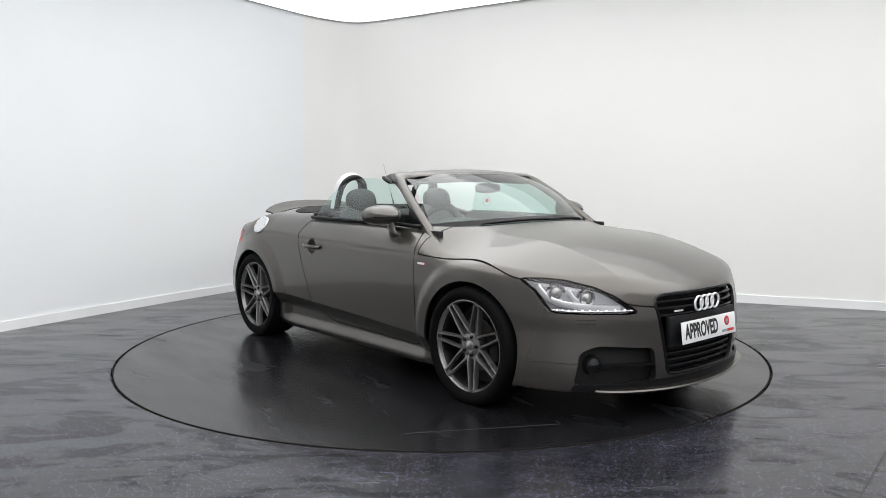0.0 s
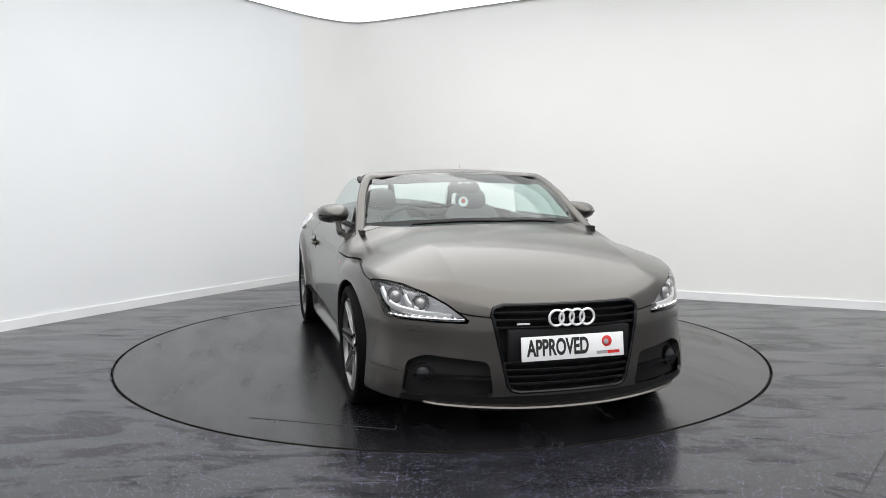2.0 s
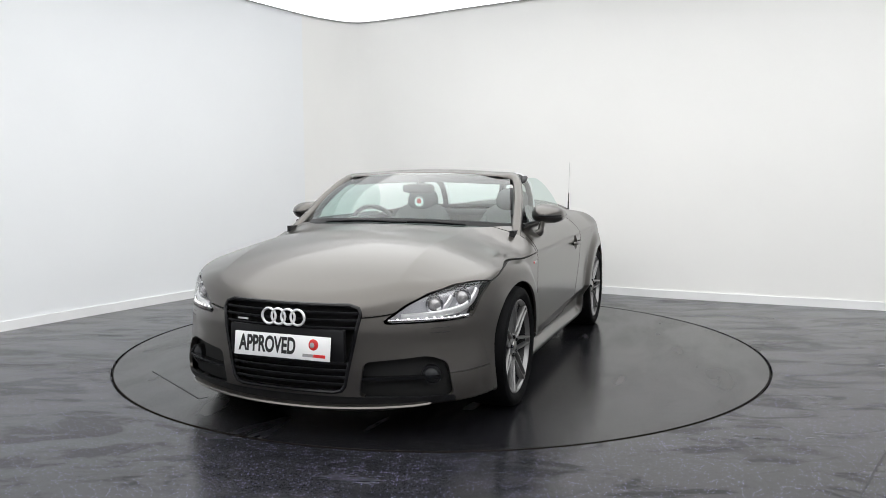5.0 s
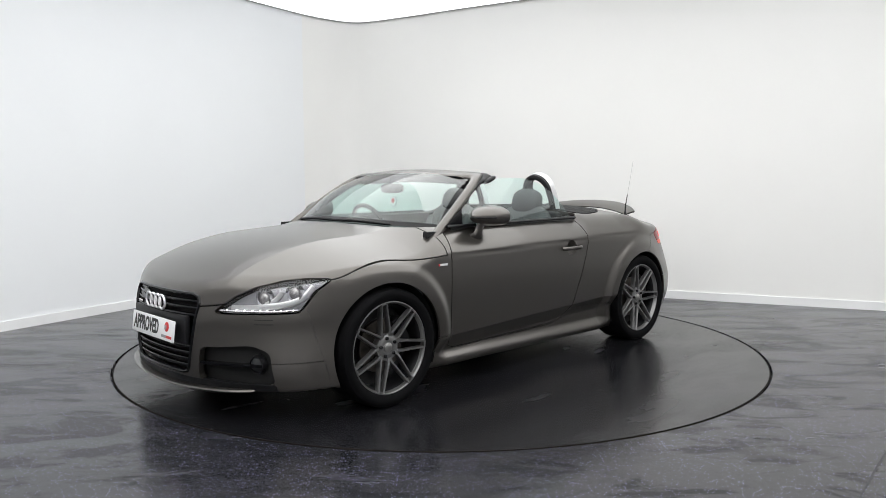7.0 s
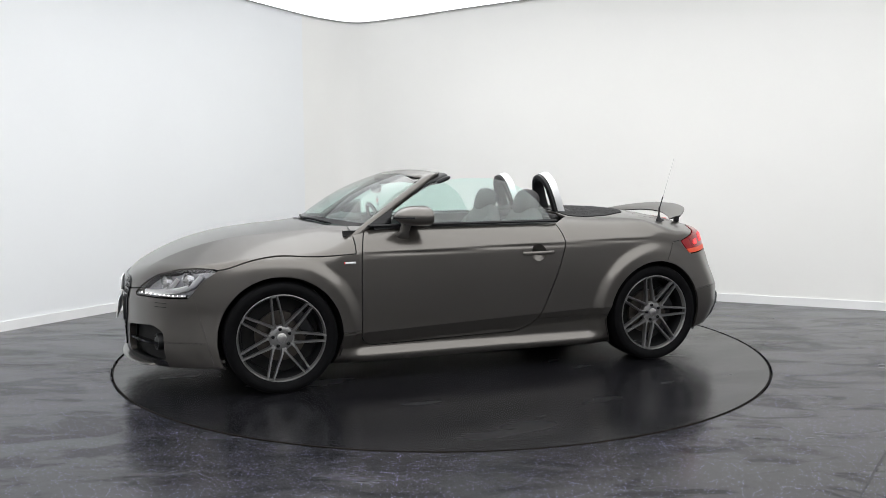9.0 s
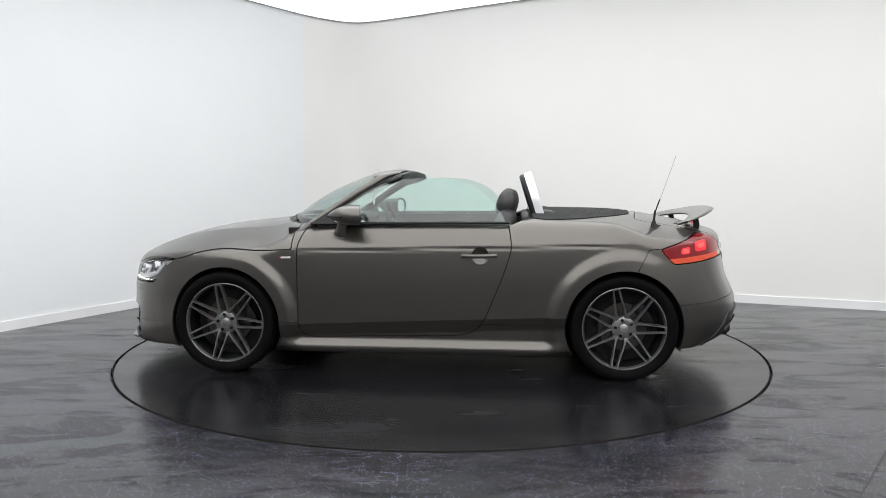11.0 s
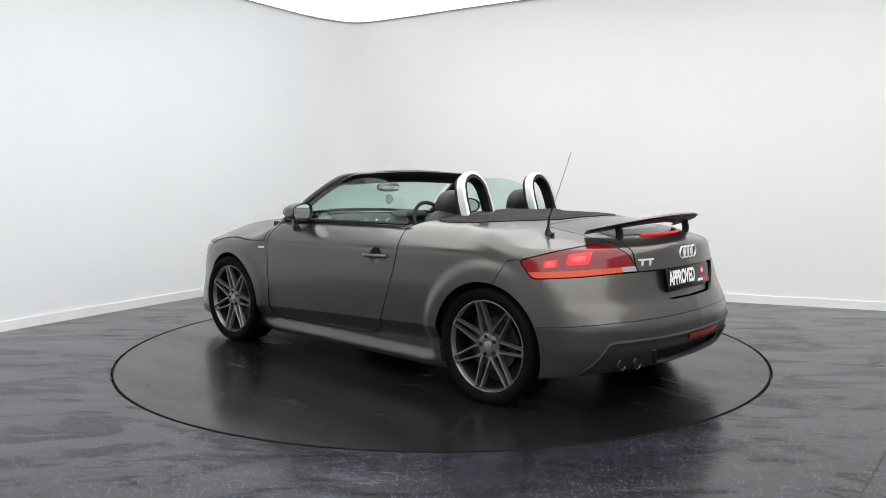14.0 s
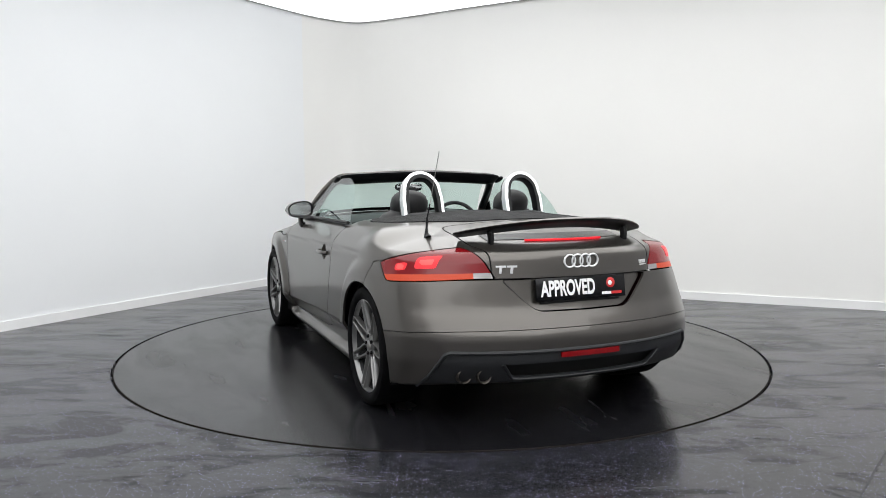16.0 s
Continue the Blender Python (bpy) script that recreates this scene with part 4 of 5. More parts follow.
def build_mirror(s):
    m = new("wing_mirror")
    m.parent = car
    m["label"] = "grey-brown wing mirror"
    vs, fs = [], []
    n, k = 14, 24
    # shell grows from the blunt front to the open rear
    for i in range(n + 1):
        u = i / n
        x = 0.565 - 0.195 * u
        g = math.sin(math.pi / 2 * min(1, u * 1.35 + 0.02)) ** 0.62
        for j in range(k):
            a = 2 * math.pi * j / k
            c, sn = math.cos(a), math.sin(a)
            yy = math.copysign(abs(c) ** 0.75, c) * 0.098 * g
            zz = math.copysign(abs(sn) ** 0.85, sn) * 0.062 * g
            zz = zz * (1 - 0.18 * (yy / 0.098) * 1) if sn > 0 else zz * 0.92
            vs.append((x - 0.02 * (yy / 0.098), s * (0.872 + yy), 0.992 + zz))
    for i in range(n):
        for j in range(k):
            q = (j + 1) % k
            fs.append((i * k + j, i * k + q, (i + 1) * k + q, (i + 1) * k + j))
    fs.append(tuple(range(k)))
    bm = bmesh.new()
    bm_add(bm, vs, fs)
    bmesh.ops.recalc_face_normals(bm, faces=bm.faces)
    part("housing", bm, PAINT, m)
    last = vs[n * k:]
    cy, cz = s * 0.872, 0.992
    bm = bmesh.new()
    rim = [(v[0] - 0.002, cy + (v[1] - cy) * 0.985, cz + (v[2] - cz) * 0.985) for v in last]
    inn = [(v[0] + 0.012, cy + (v[1] - cy) * 0.86, cz + (v[2] - cz) * 0.84) for v in last]
    bm_add(bm, rim + inn, [(j, (j + 1) % k, k + (j + 1) % k, k + j) for j in range(k)])
    bmesh.ops.recalc_face_normals(bm, faces=bm.faces)
    part("bezel", bm, BLACK, m)
    bm = bmesh.new()
    bm_add(bm, [(p[0] - 0.003, p[1], p[2]) for p in inn], [tuple(range(k))])
    part("mirror_glass", bm, material("mirror_silver", (0.85, 0.87, 0.88), 0.02, metal=1.0), m, "silvered mirror glass", smooth=False)
    pts = [(0.575 - 0.10 * abs(q) ** 1.2 - 0.014 * q, s * (0.872 + 0.094 * q), 0.987) for q in np.linspace(-0.75, 0.97, 12)]
    swept("indicator", pts, ring_section(0.004, 0.006, 6), BLACK, m, "dark indicator strip")
    y0 = flank(0.50, 0.87)
    stalk = curve_points([(0.505, s * (y0 - 0.03), 0.862), (0.50, s * (y0 + 0.005), 0.885), (0.49, s * (y0 + 0.012), 0.925), (0.48, s * (y0 + 0.02), 0.962)], 9)
    swept("stalk", stalk, lambda t: ring_section(0.056 - 0.026 * min(1, t * 2.2), 0.030 - 0.012 * min(1, t * 2), 12), PAINT, m, "painted mirror stalk", up=(0, 1, 0))


def build_handle(s):
    h = new("door_handle")
    h.parent = car
    y = flank(-0.36, 0.75)
    pts = curve_points([(-0.262, s * (y + 0.004), 0.749), (-0.29, s * (y + 0.022), 0.750), (-0.36, s * (y + 0.028), 0.751), (-0.43, s * (y + 0.024), 0.752), (-0.468, s * (y + 0.006), 0.752)], 15)
    swept("grip", pts, ring_section(0.0095, 0.0125, 10), PAINT, h, "painted pull handle")


for s in (1, -1):
    build_door_glass(s)
    build_mirror(s)
    build_handle(s)
    # small badge behind the front wheel, as plain bars
    y = flank(0.84, 0.732)
    bm = bmesh.new()
    bm_box(bm, (0.835, s * (y + 0.001), 0.732), (0.062, 0.005, 0.012), bevel=0.001)
    b = part("wing_badge", bm, CHROME, car, "small chrome wing badge")
    bm = bmesh.new()
    bm_box(bm, (0.869, s * (y + 0.001), 0.732), (0.007, 0.006, 0.0125), bevel=0.001)
    part("badge_mark", bm, REDPRINT, b, "red mark")


# ---- cabin ----
def build_cabin():
    bm = bmesh.new()
    bm_box(bm, (0.05, 0, 0.26), (1.75, 1.48, 0.04))
    for s in (1, -1):
        bm_box(bm, (0.05, s * 0.755, 0.58), (1.6, 0.03, 0.66))
    bm_box(bm, (0.92, 0, 0.56), (0.03, 1.16, 0.56))
    bm_box(bm, (-0.70, 0, 0.62), (0.03, 1.44, 0.68))
    part("cabin_tub", bm, FABRIC, car, "black carpeted cabin", smooth=False)
    for s in (1, -1):
        pts = [(x, s * 0.745, 0.925) for x in np.linspace(0.66, -0.55, 8)]
        swept("door_card", pts, [(-0.035, -0.22), (0.03, -0.22), (0.03, 0.005), (0.01, 0.018), (-0.02, 0.012), (-0.035, -0.02)], LEATHER, car, "black door trim")
    # dashboard
    prof = [(0.98, 0.80), (0.97, 0.925), (0.86, 0.945), (0.70, 0.935), (0.60, 0.915), (0.555, 0.885), (0.545, 0.82), (0.60, 0.70), (0.66, 0.60), (0.98, 0.60)]
    rows = []
    for x, z in prof:
        rows.append([(x - (0.26 * abs(y) ** 2 if x > 0.8 else 0.04 * y * y), y * (0.78 if x > 0.8 else 1.0), z - (0.075 if x > 0.8 else 0.02) * y * y) for y in np.linspace(-0.74, 0.74, 17)])
    sheet("dashboard", rows, LEATHER, car, "black dashboard")
    bm = bmesh.new()
    blob(bm, (0.60, -0.37, 0.925), (0.12, 0.17, 0.045), 2.3)
    part("instrument_hood", bm, LEATHER, car)
    for y in (-0.63, -0.10, 0.02, 0.14, 0.62):
        vs, fs = lathe([(0.0005, 0.0), (0.026, 0.0), (0.034, 0.004), (0.036, 0.010), (0.040, 0.010), (0.042, 0.0)], 24, "x")
        bm = bmesh.new()
        bm_add(bm, [(0.553 - v[0], y + v[1], 0.865 + v[2]) for v in vs], fs)
        bmesh.ops.recalc_face_normals(bm, faces=bm.faces)
        part("air_vent", bm, ALU, car, "round silver-ringed air vent")
    bm = bmesh.new()
    bm_box(bm, (0.18, 0, 0.48), (0.95, 0.22, 0.34), bevel=0.03)
    part("centre_console", bm, LEATHER, car)
    # steering wheel (right-hand drive)
    sw = new("steering_wheel")
    sw.parent = car
    sw["label"] = "black leather steering wheel"
    tilt = pose(0.35, -0.37, 0.86, 0, -68, 0)
    ring = [tuple(tilt @ Vector((0.18 * math.cos(a) if math.cos(a) > -0.86 else -0.155, 0.18 * math.sin(a), 0))) for a in [2 * math.pi * k / 40 for k in range(40)]]
    swept("wheel_rim", ring, ring_section(0.015, 0.015, 8), LEATHER, sw, closed=True, up=(0.9, 0, 0.37))
    bm = bmesh.new()
    blob(bm, tilt.translation, (0.06, 0.075, 0.025), 2.4, turn=tilt.to_3x3().to_4x4())
    for e in ((0, 1), (0, -1), (-1, 0)):
        bm_box(bm, tilt @ Vector((e[0] * 0.11, e[1] * 0.11, 0)), (0.11 if e[0] else 0.03, 0.11 if e[1] else 0.03, 0.014), tilt.to_3x3().to_4x4(), 0.004)
    part("wheel_hub", bm, LEATHER, sw)
    # seats with head rests
    for s in (1, -1):
        seat = new("seat")
        seat.parent = car
        seat["label"] = "black leather sports seat"
        bm = bmesh.new()
        blob(bm, (-0.14, s * 0.37, 0.46), (0.27, 0.25, 0.09), 3.2)
        part("cushion", bm, LEATHER, seat)
        bm = bmesh.new()
        t = pose(0, 0, 0, 0, -17, 0)
        blob(bm, (-0.45, s * 0.37, 0.72), (0.085, 0.255, 0.32), 3.0, turn=t)
        for q in (-1, 1):
            blob(bm, (-0.40, s * 0.37 + q * 0.20, 0.68), (0.075, 0.055, 0.26), 2.4, turn=t)
        part("backrest", bm, LEATHER, seat)
        bm = bmesh.new()
        blob(bm, (-0.525, s * 0.37, 1.045), (0.072, 0.125, 0.098), 2.5, turn=t)
        part("headrest", bm, LEATHER, seat)
    # roll hoops
    for s in (1, -1):
        hoop = new("roll_hoop")
        hoop.parent = car
        hoop["label"] = "satin aluminium roll hoop with black inner face"

        def arc(w, top, off):
            pts = []
            zc = top - w
            for z in np.linspace(0.94, zc, 6)[:-1]:
                pts.append((w * 1.08 - 0.01 * (z - 0.94), z))
            for i in range(17):
                a = math.pi * i / 16
                pts.append((w * math.cos(a), zc + w * math.sin(a)))
            for z in np.linspace(zc, 0.94, 6)[1:]:
                pts.append((-w * 1.08 + 0.01 * (z - 0.94), z))
            return [(-0.745 + off + 0.31 * (z - 0.94), s * 0.355 + y, z) for y, z in pts]
        swept("outer_band", arc(0.118, 1.243, 0.004), [(-0.011, -0.040), (0.008, -0.038), (0.011, -0.028), (0.011, 0.012), (-0.011, 0.012)], ALU, hoop, "satin aluminium band", up=(1, 0, -0.36))
        swept("inner_band", arc(0.100, 1.225, 0.0), [(-0.012, -0.034), (0.010, -0.034), (0.012, 0.0), (0.012, 0.038), (-0.006, 0.042), (-0.012, 0.03)], BLACK, hoop, "black plastic lining", up=(1, 0, -0.36))
        swept("front_band", arc(0.117, 1.242, 0.004), [(-0.011, 0.013), (0.011, 0.013), (0.010, 0.034), (-0.002, 0.043), (-0.011, 0.044)], BLACK, hoop, "black plastic front band", up=(1, 0, -0.36))
        bm = bmesh.new()
        blob(bm, (-0.765, s * 0.355, 0.965), (0.085, 0.15, 0.045), 2.8)
        part("hoop_base", bm, BLACK, hoop)
    bm = bmesh.new()
    bm_box(bm, (-0.70, 0, 0.950), (0.16, 1.14, 0.05), bevel=0.02)
    part("rear_shelf", bm, LEATHER, car, "black shelf behind the seats")
    # inside mirror and the round tag that hangs from it
    im = new("inside_mirror")
    im.parent = car
    bm = bmesh.new()
    blob(bm, (0.455, 0, 1.152), (0.018, 0.115, 0.034), 3.0)
    part("shell", bm, BLACK, im, "black mirror shell")
    bm = bmesh.new()
    blob(bm, (0.443, 0, 1.152), (0.008, 0.105, 0.028), 3.0)
    part("mirror_glass", bm, material("inside_mirror_silver", (0.8, 0.82, 0.82), 0.03, metal=1.0), im)
    swept("stem", [(0.455, 0, 1.165), (0.47, 0, 1.195), (0.47, 0, 1.23)], ring_section(0.010, 0.010, 6), BLACK, im)
    tag = new("hanging_tag")
    tag.parent = car
    tag["label"] = "round white tag hanging from the inside mirror"
    swept("string", [(0.445, 0, 1.14), (0.445, 0, 1.11), (0.445, 0, 1.095)], ring_section(0.0015, 0.0015, 4), WHITEPRINT, tag)
    vs, fs = lathe([(0.0005, 0.002), (0.036, 0.002), (0.037, 0.0), (0.036, -0.002), (0.0005, -0.002)], 24, "x")
    bm = bmesh.new()
    bm_add(bm, [(0.445 + v[0], v[1], 1.063 + v[2]) for v in vs], fs)
    part("disc", bm, GREYPRINT, tag)
    for sgn in (1, -1):
        vs, fs = lathe([(0.0005, 0.003), (0.031, 0.003), (0.032, 0.0)], 24, "x")
        bm = bmesh.new()
        bm_add(bm, [(0.445 + sgn * v[0], v[1], 1.063 + v[2]) for v in vs], fs)
        part("face", bm, WHITEPLATE, tag)
    vs, fs = lathe([(0.0005, 0.004), (0.016, 0.0038), (0.018, 0.0)], 20, "x")
    bm = bmesh.new()
    bm_add(bm, [(0.445 + v[0], v[1], 1.068 + v[2]) for v in vs], fs)
    part("print", bm, REDPRINT, tag)


build_cabin()


# ---- lamps ----
def build_headlamp(s):
    lamp = new("headlamp")
    lamp.parent = car
    lamp["label"] = "clear xenon headlamp with lit white daytime LEDs"
    M = HEAD_NET if s > 0 else flipped(HEAD_NET)
    V, N, T = M
    lens = panel("lens", M, LENS, lamp, "clear plastic lens", depth=0.0)
    lens.visible_shadow = False
    panel("bezel", (V - 0.045 * N, N, T), BOWLDARK, lamp, "grey bezel", depth=0.0)

    def inside(x, z, d):
        y = flank(x, z)
        p = np.array([[x, y, z]])
        g = gradient(p)[0]
        g = g / np.linalg.norm(g)
        return np.array([x, y, z]) - d * g, g
    # two projector units
    for x, z, r in ((1.75, 0.655, 0.042), (1.87, 0.635, 0.040)):
        p, g = inside(x, z, 0.035)
        q = Vector((0.9, 0.42, 0.0)).normalized()
        turn = q.to_track_quat("Z", "Y").to_matrix().to_4x4()
        vs, fs = lathe([(0.0005, r * 0.42), (r * 0.45, r * 0.36), (r * 0.72, r * 0.12), (r * 0.76, 0.0)], 24, "z")
        bm = bmesh.new()
        bm_add(bm, [tuple(turn @ Vector(v) + Vector(p)) for v in vs], fs)
        for v in bm.verts:
            v.co.y *= s
        part("projector", bm, CLEARLAMP, lamp, "glass projector")
        vs, fs = lathe([(r * 0.76, 0.0), (r * 0.82, 0.008), (r * 1.05, 0.012), (r * 1.1, -0.02)], 24, "z")
        bm = bmesh.new()
        bm_add(bm, [tuple(turn @ Vector(v) + Vector(p)) for v in vs], fs)
        for v in bm.verts:
            v.co.y *= s
        part("projector_ring", bm, BOWL, lamp, "bright ring")
    # bright blade that curls round the outer projector
    pts = [inside(x, z, 0.022)[0] for x, z in ((1.975, 0.577), (1.90, 0.583), (1.83, 0.593), (1.77, 0.605), (1.72, 0.625), (1.685, 0.655), (1.66, 0.685))]
    pts = [(p[0], s * p[1], p[2]) for p in curve_points(pts, 25)]
    swept("light_blade", pts, ring_section(0.010, 0.017, 8), ALU, lamp, "satin silver blade")
    pts = [inside(x, z, 0.03)[0] for x, z in ((1.87, 0.60), (1.83, 0.625), (1.80, 0.665))]
    pts = [(p[0], s * p[1], p[2]) for p in curve_points(pts, 12)]
    swept("inner_blade", pts, ring_section(0.009, 0.013, 8), ALU, lamp, "satin silver blade")
    ledge = [inside(x, 0.566 + (0.004 if x < 1.8 else 0), 0.016)[0] for x in np.linspace(2.005, 1.745, 14)]
    swept("led_ledge", [(p[0], s * p[1], p[2]) for p in ledge], ring_section(0.012, 0.0075, 8), BOWL, lamp)
    for x in np.linspace(1.985, 1.765, 10):
        p, g = inside(x, 0.570, 0.008)
        bm = bmesh.new()
        blob(bm, (p[0], s * p[1], p[2]), (0.005, 0.005, 0.004), 2.0, 8)
        part("led", bm, LEDGLOW, lamp, "lit white LED")


def build_tail_lamp(s):
    lamp = new("tail_lamp")
    lamp.parent = car
    lamp["label"] = "lit red tail lamp with amber strip and clear corner"
    low = lambda P: P[:, 2] - (0.728 + 0.07 * (-1.52 - P[:, 0]) + 0.012)
    A, B = cut(TAIL_NET, low, 0.0)
    inner = lambda P: P[:, 1] - 0.545
    W, A = cut(A, inner, 0.0)
    fl = (lambda M: M) if s > 0 else flipped
    panel("red_lens", fl(B), REDLENS, lamp, "red plastic lens", depth=0.012)
    panel("amber_lens", fl(A), AMBER, lamp, "amber plastic lens", depth=0.012)
    panel("clear_lens", fl(W), CLEARLAMP, lamp, "clear plastic lens", depth=0.012)
    for x0, x1, z0, z1 in ((-1.625, -1.565, 0.768, 0.808), (-1.745, -1.66, 0.782, 0.845)):
        blk = poly_field("xz", [(x0, z0), (x1, z0 - 0.006), (x1, z1 - 0.012), (x0, z1)], 0.012)
        C = clip(TAIL_NET, blk)
        V, N, T = fl(C)
        panel("light_block", (V + 0.0015 * N, N, T), REDGLOW, lamp, "glowing red lamp block", depth=0.003)
        xm, zm = (x0 + x1) / 2, (z0 + z1) / 2 - 0.004
        C = clip(TAIL_NET, lambda P: np.maximum(np.abs(P[:, 0] - xm) / (abs(x1 - x0) * 0.30), np.abs(P[:, 2] - zm - 0.1 * (xm - P[:, 0])) / 0.013) - 1)
        V, N, T = fl(C)
        panel("bulb_glow", (V + 0.003 * N, N, T), REDCORE, lamp, "bright bulb behind the lens", depth=0.001)


for s in (1, -1):
    build_headlamp(s)
    build_tail_lamp(s)


# ---- nose ----
def bent_bar(name, z, y0, y1, off, sec, mat, parent, sign=1, label="", n=17):
    pts = [(end_x(abs(y), z, sign) - sign * off, y, z) for y in np.linspace(y0, y1, n)]
    return swept(name, pts, sec, mat, parent, label)


def emblem(parent, x, z, sign, r, name="ring_emblem"):
    """Four linked plain rings."""
    e = new(name)
    e.parent = parent
    e["label"] = "chrome emblem of four linked rings"
    for k in range(4):
        y = (k - 1.5) * r * 1.42
        ring = [(x, y + r * math.cos(a), z + r * math.sin(a)) for a in [2 * math.pi * i / 32 for i in range(32)]]
        swept("ring", ring, ring_section(r * 0.17, 0.006, 8), CHROME, e, up=(1, 0, 0), closed=True)


def plate(parent, name, m, white, w=0.52, h=0.112):
    """A plate in its own x-y plane, facing +z, put in place by m."""
    p = new(name)
    p.parent = parent
    p.matrix_basis = m
    p["label"] = "white plate with black lettering and a red ball" if white else "black plate with white lettering and a red ball"
    bm = bmesh.new()
    bm_box(bm, (0, 0, -0.003), (w, h, 0.006), bevel=0.002)
    part("backing", bm, WHITEPLATE if white else GLOSSBLACK, p)
    ink = BLACKPRINT if white else WHITEPRINT
    text_part("lettering", "APPROVED", 0.104, ink, p, pose(-0.077, 0.0, 0.001), 0.0006, 0.60, fat=0.0034)
    bm = bmesh.new()
    vs, fs = lathe([(0.0004, 0.004), (0.014, 0.0034), (0.023, 0.0018), (0.026, 0.0)], 28, "z")
    bm_add(bm, [(v[0] + 0.172, v[1] + 0.017, v[2]) for v in vs], fs)
    part("ball_print", bm, REDPRINT, p, "red ball")
    bm = bmesh.new()
    vs, fs = lathe([(0.0004, 0.002), (0.011, 0.0015), (0.013, 0.0)], 20, "z")
    bm_add(bm, [(v[0] + 0.167, v[1] + 0.015, v[2] + 0.0032) for v in vs], fs)
    part("ball_highlight", bm, GREYPRINT if white else WHITEPRINT, p)
    for a, b, c in ((0.145, 0.055, GREYPRINT if white else WHITEPRINT), (0.205, 0.062, REDPRINT)):
        bm = bmesh.new()
        bm_box(bm, (a, -0.034, 0.0006), (b, 0.014, 0.0012))
        part("print_bar", bm, c, p, smooth=False)


def build_nose():
    g = new("grille")
    g.parent = car
    g["label"] = "gloss black single-frame grille"
    # backing and rim follow the outline
    half = [(0.0, 0.632), (0.32, 0.632), (0.36, 0.618), (0.371, 0.59), (0.36, 0.53), (0.33, 0.385), (0.303, 0.26), (0.285, 0.235), (0.25, 0.226), (0.0, 0.226)]
    ring = [(y, z) for y, z in half] + [(-y, z) for y, z in half[1:-1][::-1]]
    pts = []
    for i in range(len(ring)):
        a, b = np.array(ring[i]), np.array(ring[(i + 1) % len(ring)])
        for t in (0, 0.25, 0.5, 0.75):
            pts.append(a + (b - a) * t)
    rim = [(end_x(abs(y), z, 1) - 0.004, y, z) for y, z in pts]
    swept("rim", rim, ring_section(0.010, 0.012, 8), GLOSSBLACK, g, "gloss black frame", up=(1, 0, 0), closed=True)
    rows = []
    for z in np.linspace(0.635, 0.222, 10):
        hw = float(np.interp(z, [0.222, 0.25, 0.53, 0.605, 0.635], [0.29, 0.31, 0.37, 0.38, 0.375]))
        rows.append([(end_x(abs(y), z, 1) - 0.055, y, z) for y in np.linspace(-hw, hw, 15)])
    sheet("backing", rows, INNER, g, "dark mesh backing")
    for z in (0.598, 0.565, 0.530, 0.365, 0.332, 0.299, 0.266):
        hw = float(np.interp(z, [0.25, 0.53, 0.605], [0.298, 0.352, 0.362]))
        bent_bar("slat", z, -hw, hw, 0.016, [(-0.016, -0.004), (0.012, -0.007), (0.014, 0.0), (0.012, 0.006), (-0.016, 0.004)], GLOSSBLACK, g)
    bm = bmesh.new()
    bm_box(bm, (2.084, 0, 0.448), (0.03, 0.62, 0.15), bevel=0.008)
    part("plate_panel", bm, BLACK, g)
    emblem(car, 2.114, 0.572, 1, 0.0365, "front_emblem")
    bm = bmesh.new()
    bm_box(bm, (end_x(0.22, 0.548, 1) + 0.002, -0.235, 0.548), (0.005, 0.062, 0.008), pose(0, 0, 0, 0, 0, -8), 0.001)
    part("grille_badge", bm, CHROME, g, "small chrome grille badge")
    plate(car, "front_plate", pose(2.136, 0, 0.437) @ pose(0, 0, 0, 90, 0, 90) @ pose(0, 0, 0, -7, 0, 0), True)
    for s in (1, -1):
        f = new("fog_intake")
        f.parent = car
        f["label"] = "black fog lamp intake"
        rows = []
        for z in np.linspace(0.41, 0.195, 7):
            rows.append([(end_x(y, min(z, 0.5), 1) - 0.06, s * y, z) for y in np.linspace(0.34, 0.79, 12)])
        sheet("backing", rows, INNER, f)
        pts = [(end_x(y, 0.295, 1) - 0.02, s * y, 0.293 + 0.02 * (y - 0.4)) for y in np.linspace(0.375, 0.70, 9)]
        swept("blade", pts, [(-0.02, -0.006), (0.012, -0.008), (0.014, 0.006), (-0.02, 0.006)], GLOSSBLACK, f, "black blade")
        x = end_x(0.665, 0.30, 1) - 0.035
        turn = Vector((0.95, 0.3 * s, 0)).to_track_quat("Z", "Y").to_matrix().to_4x4()
        for nm, prof, mt in (("fog_lens", [(0.0005, 0.016), (0.02, 0.014), (0.034, 0.006), (0.036, 0.0)], GREYTRIM), ("fog_ring", [(0.036, 0.0), (0.037, 0.010), (0.046, 0.010), (0.05, -0.02)], BLACK)):
            vs, fs = lathe(prof, 24, "z")
            bm = bmesh.new()
            bm_add(bm, [tuple(turn @ Vector(v) + Vector((x, s * 0.665, 0.30))) for v in vs], fs)
            part(nm, bm, mt, f, "dark glass fog lamp" if nm == "fog_lens" else "")
        # washer flap outline
        for z in (0.525, 0.503):
            pts = [(end_x(y, z, 1) + 0.0005, s * y, z) for y in np.linspace(0.665, 0.735, 5)]
            swept("washer_joint", pts, ring_section(0.0015, 0.0015, 4), INNER, car)
    # splitter blade
    pts = [(end_x(abs(y), 0.16, 1) + 0.012, y, 0.153 + 0.032 * (abs(y) / 0.8) ** 2) for y in np.linspace(-0.80, 0.80, 41)]
    swept("splitter", pts, [(-0.035, -0.006), (0.024, -0.008), (0.030, -0.002), (0.024, 0.005), (-0.035, 0.012)], PAINT, car, "painted splitter edge")


build_nose()


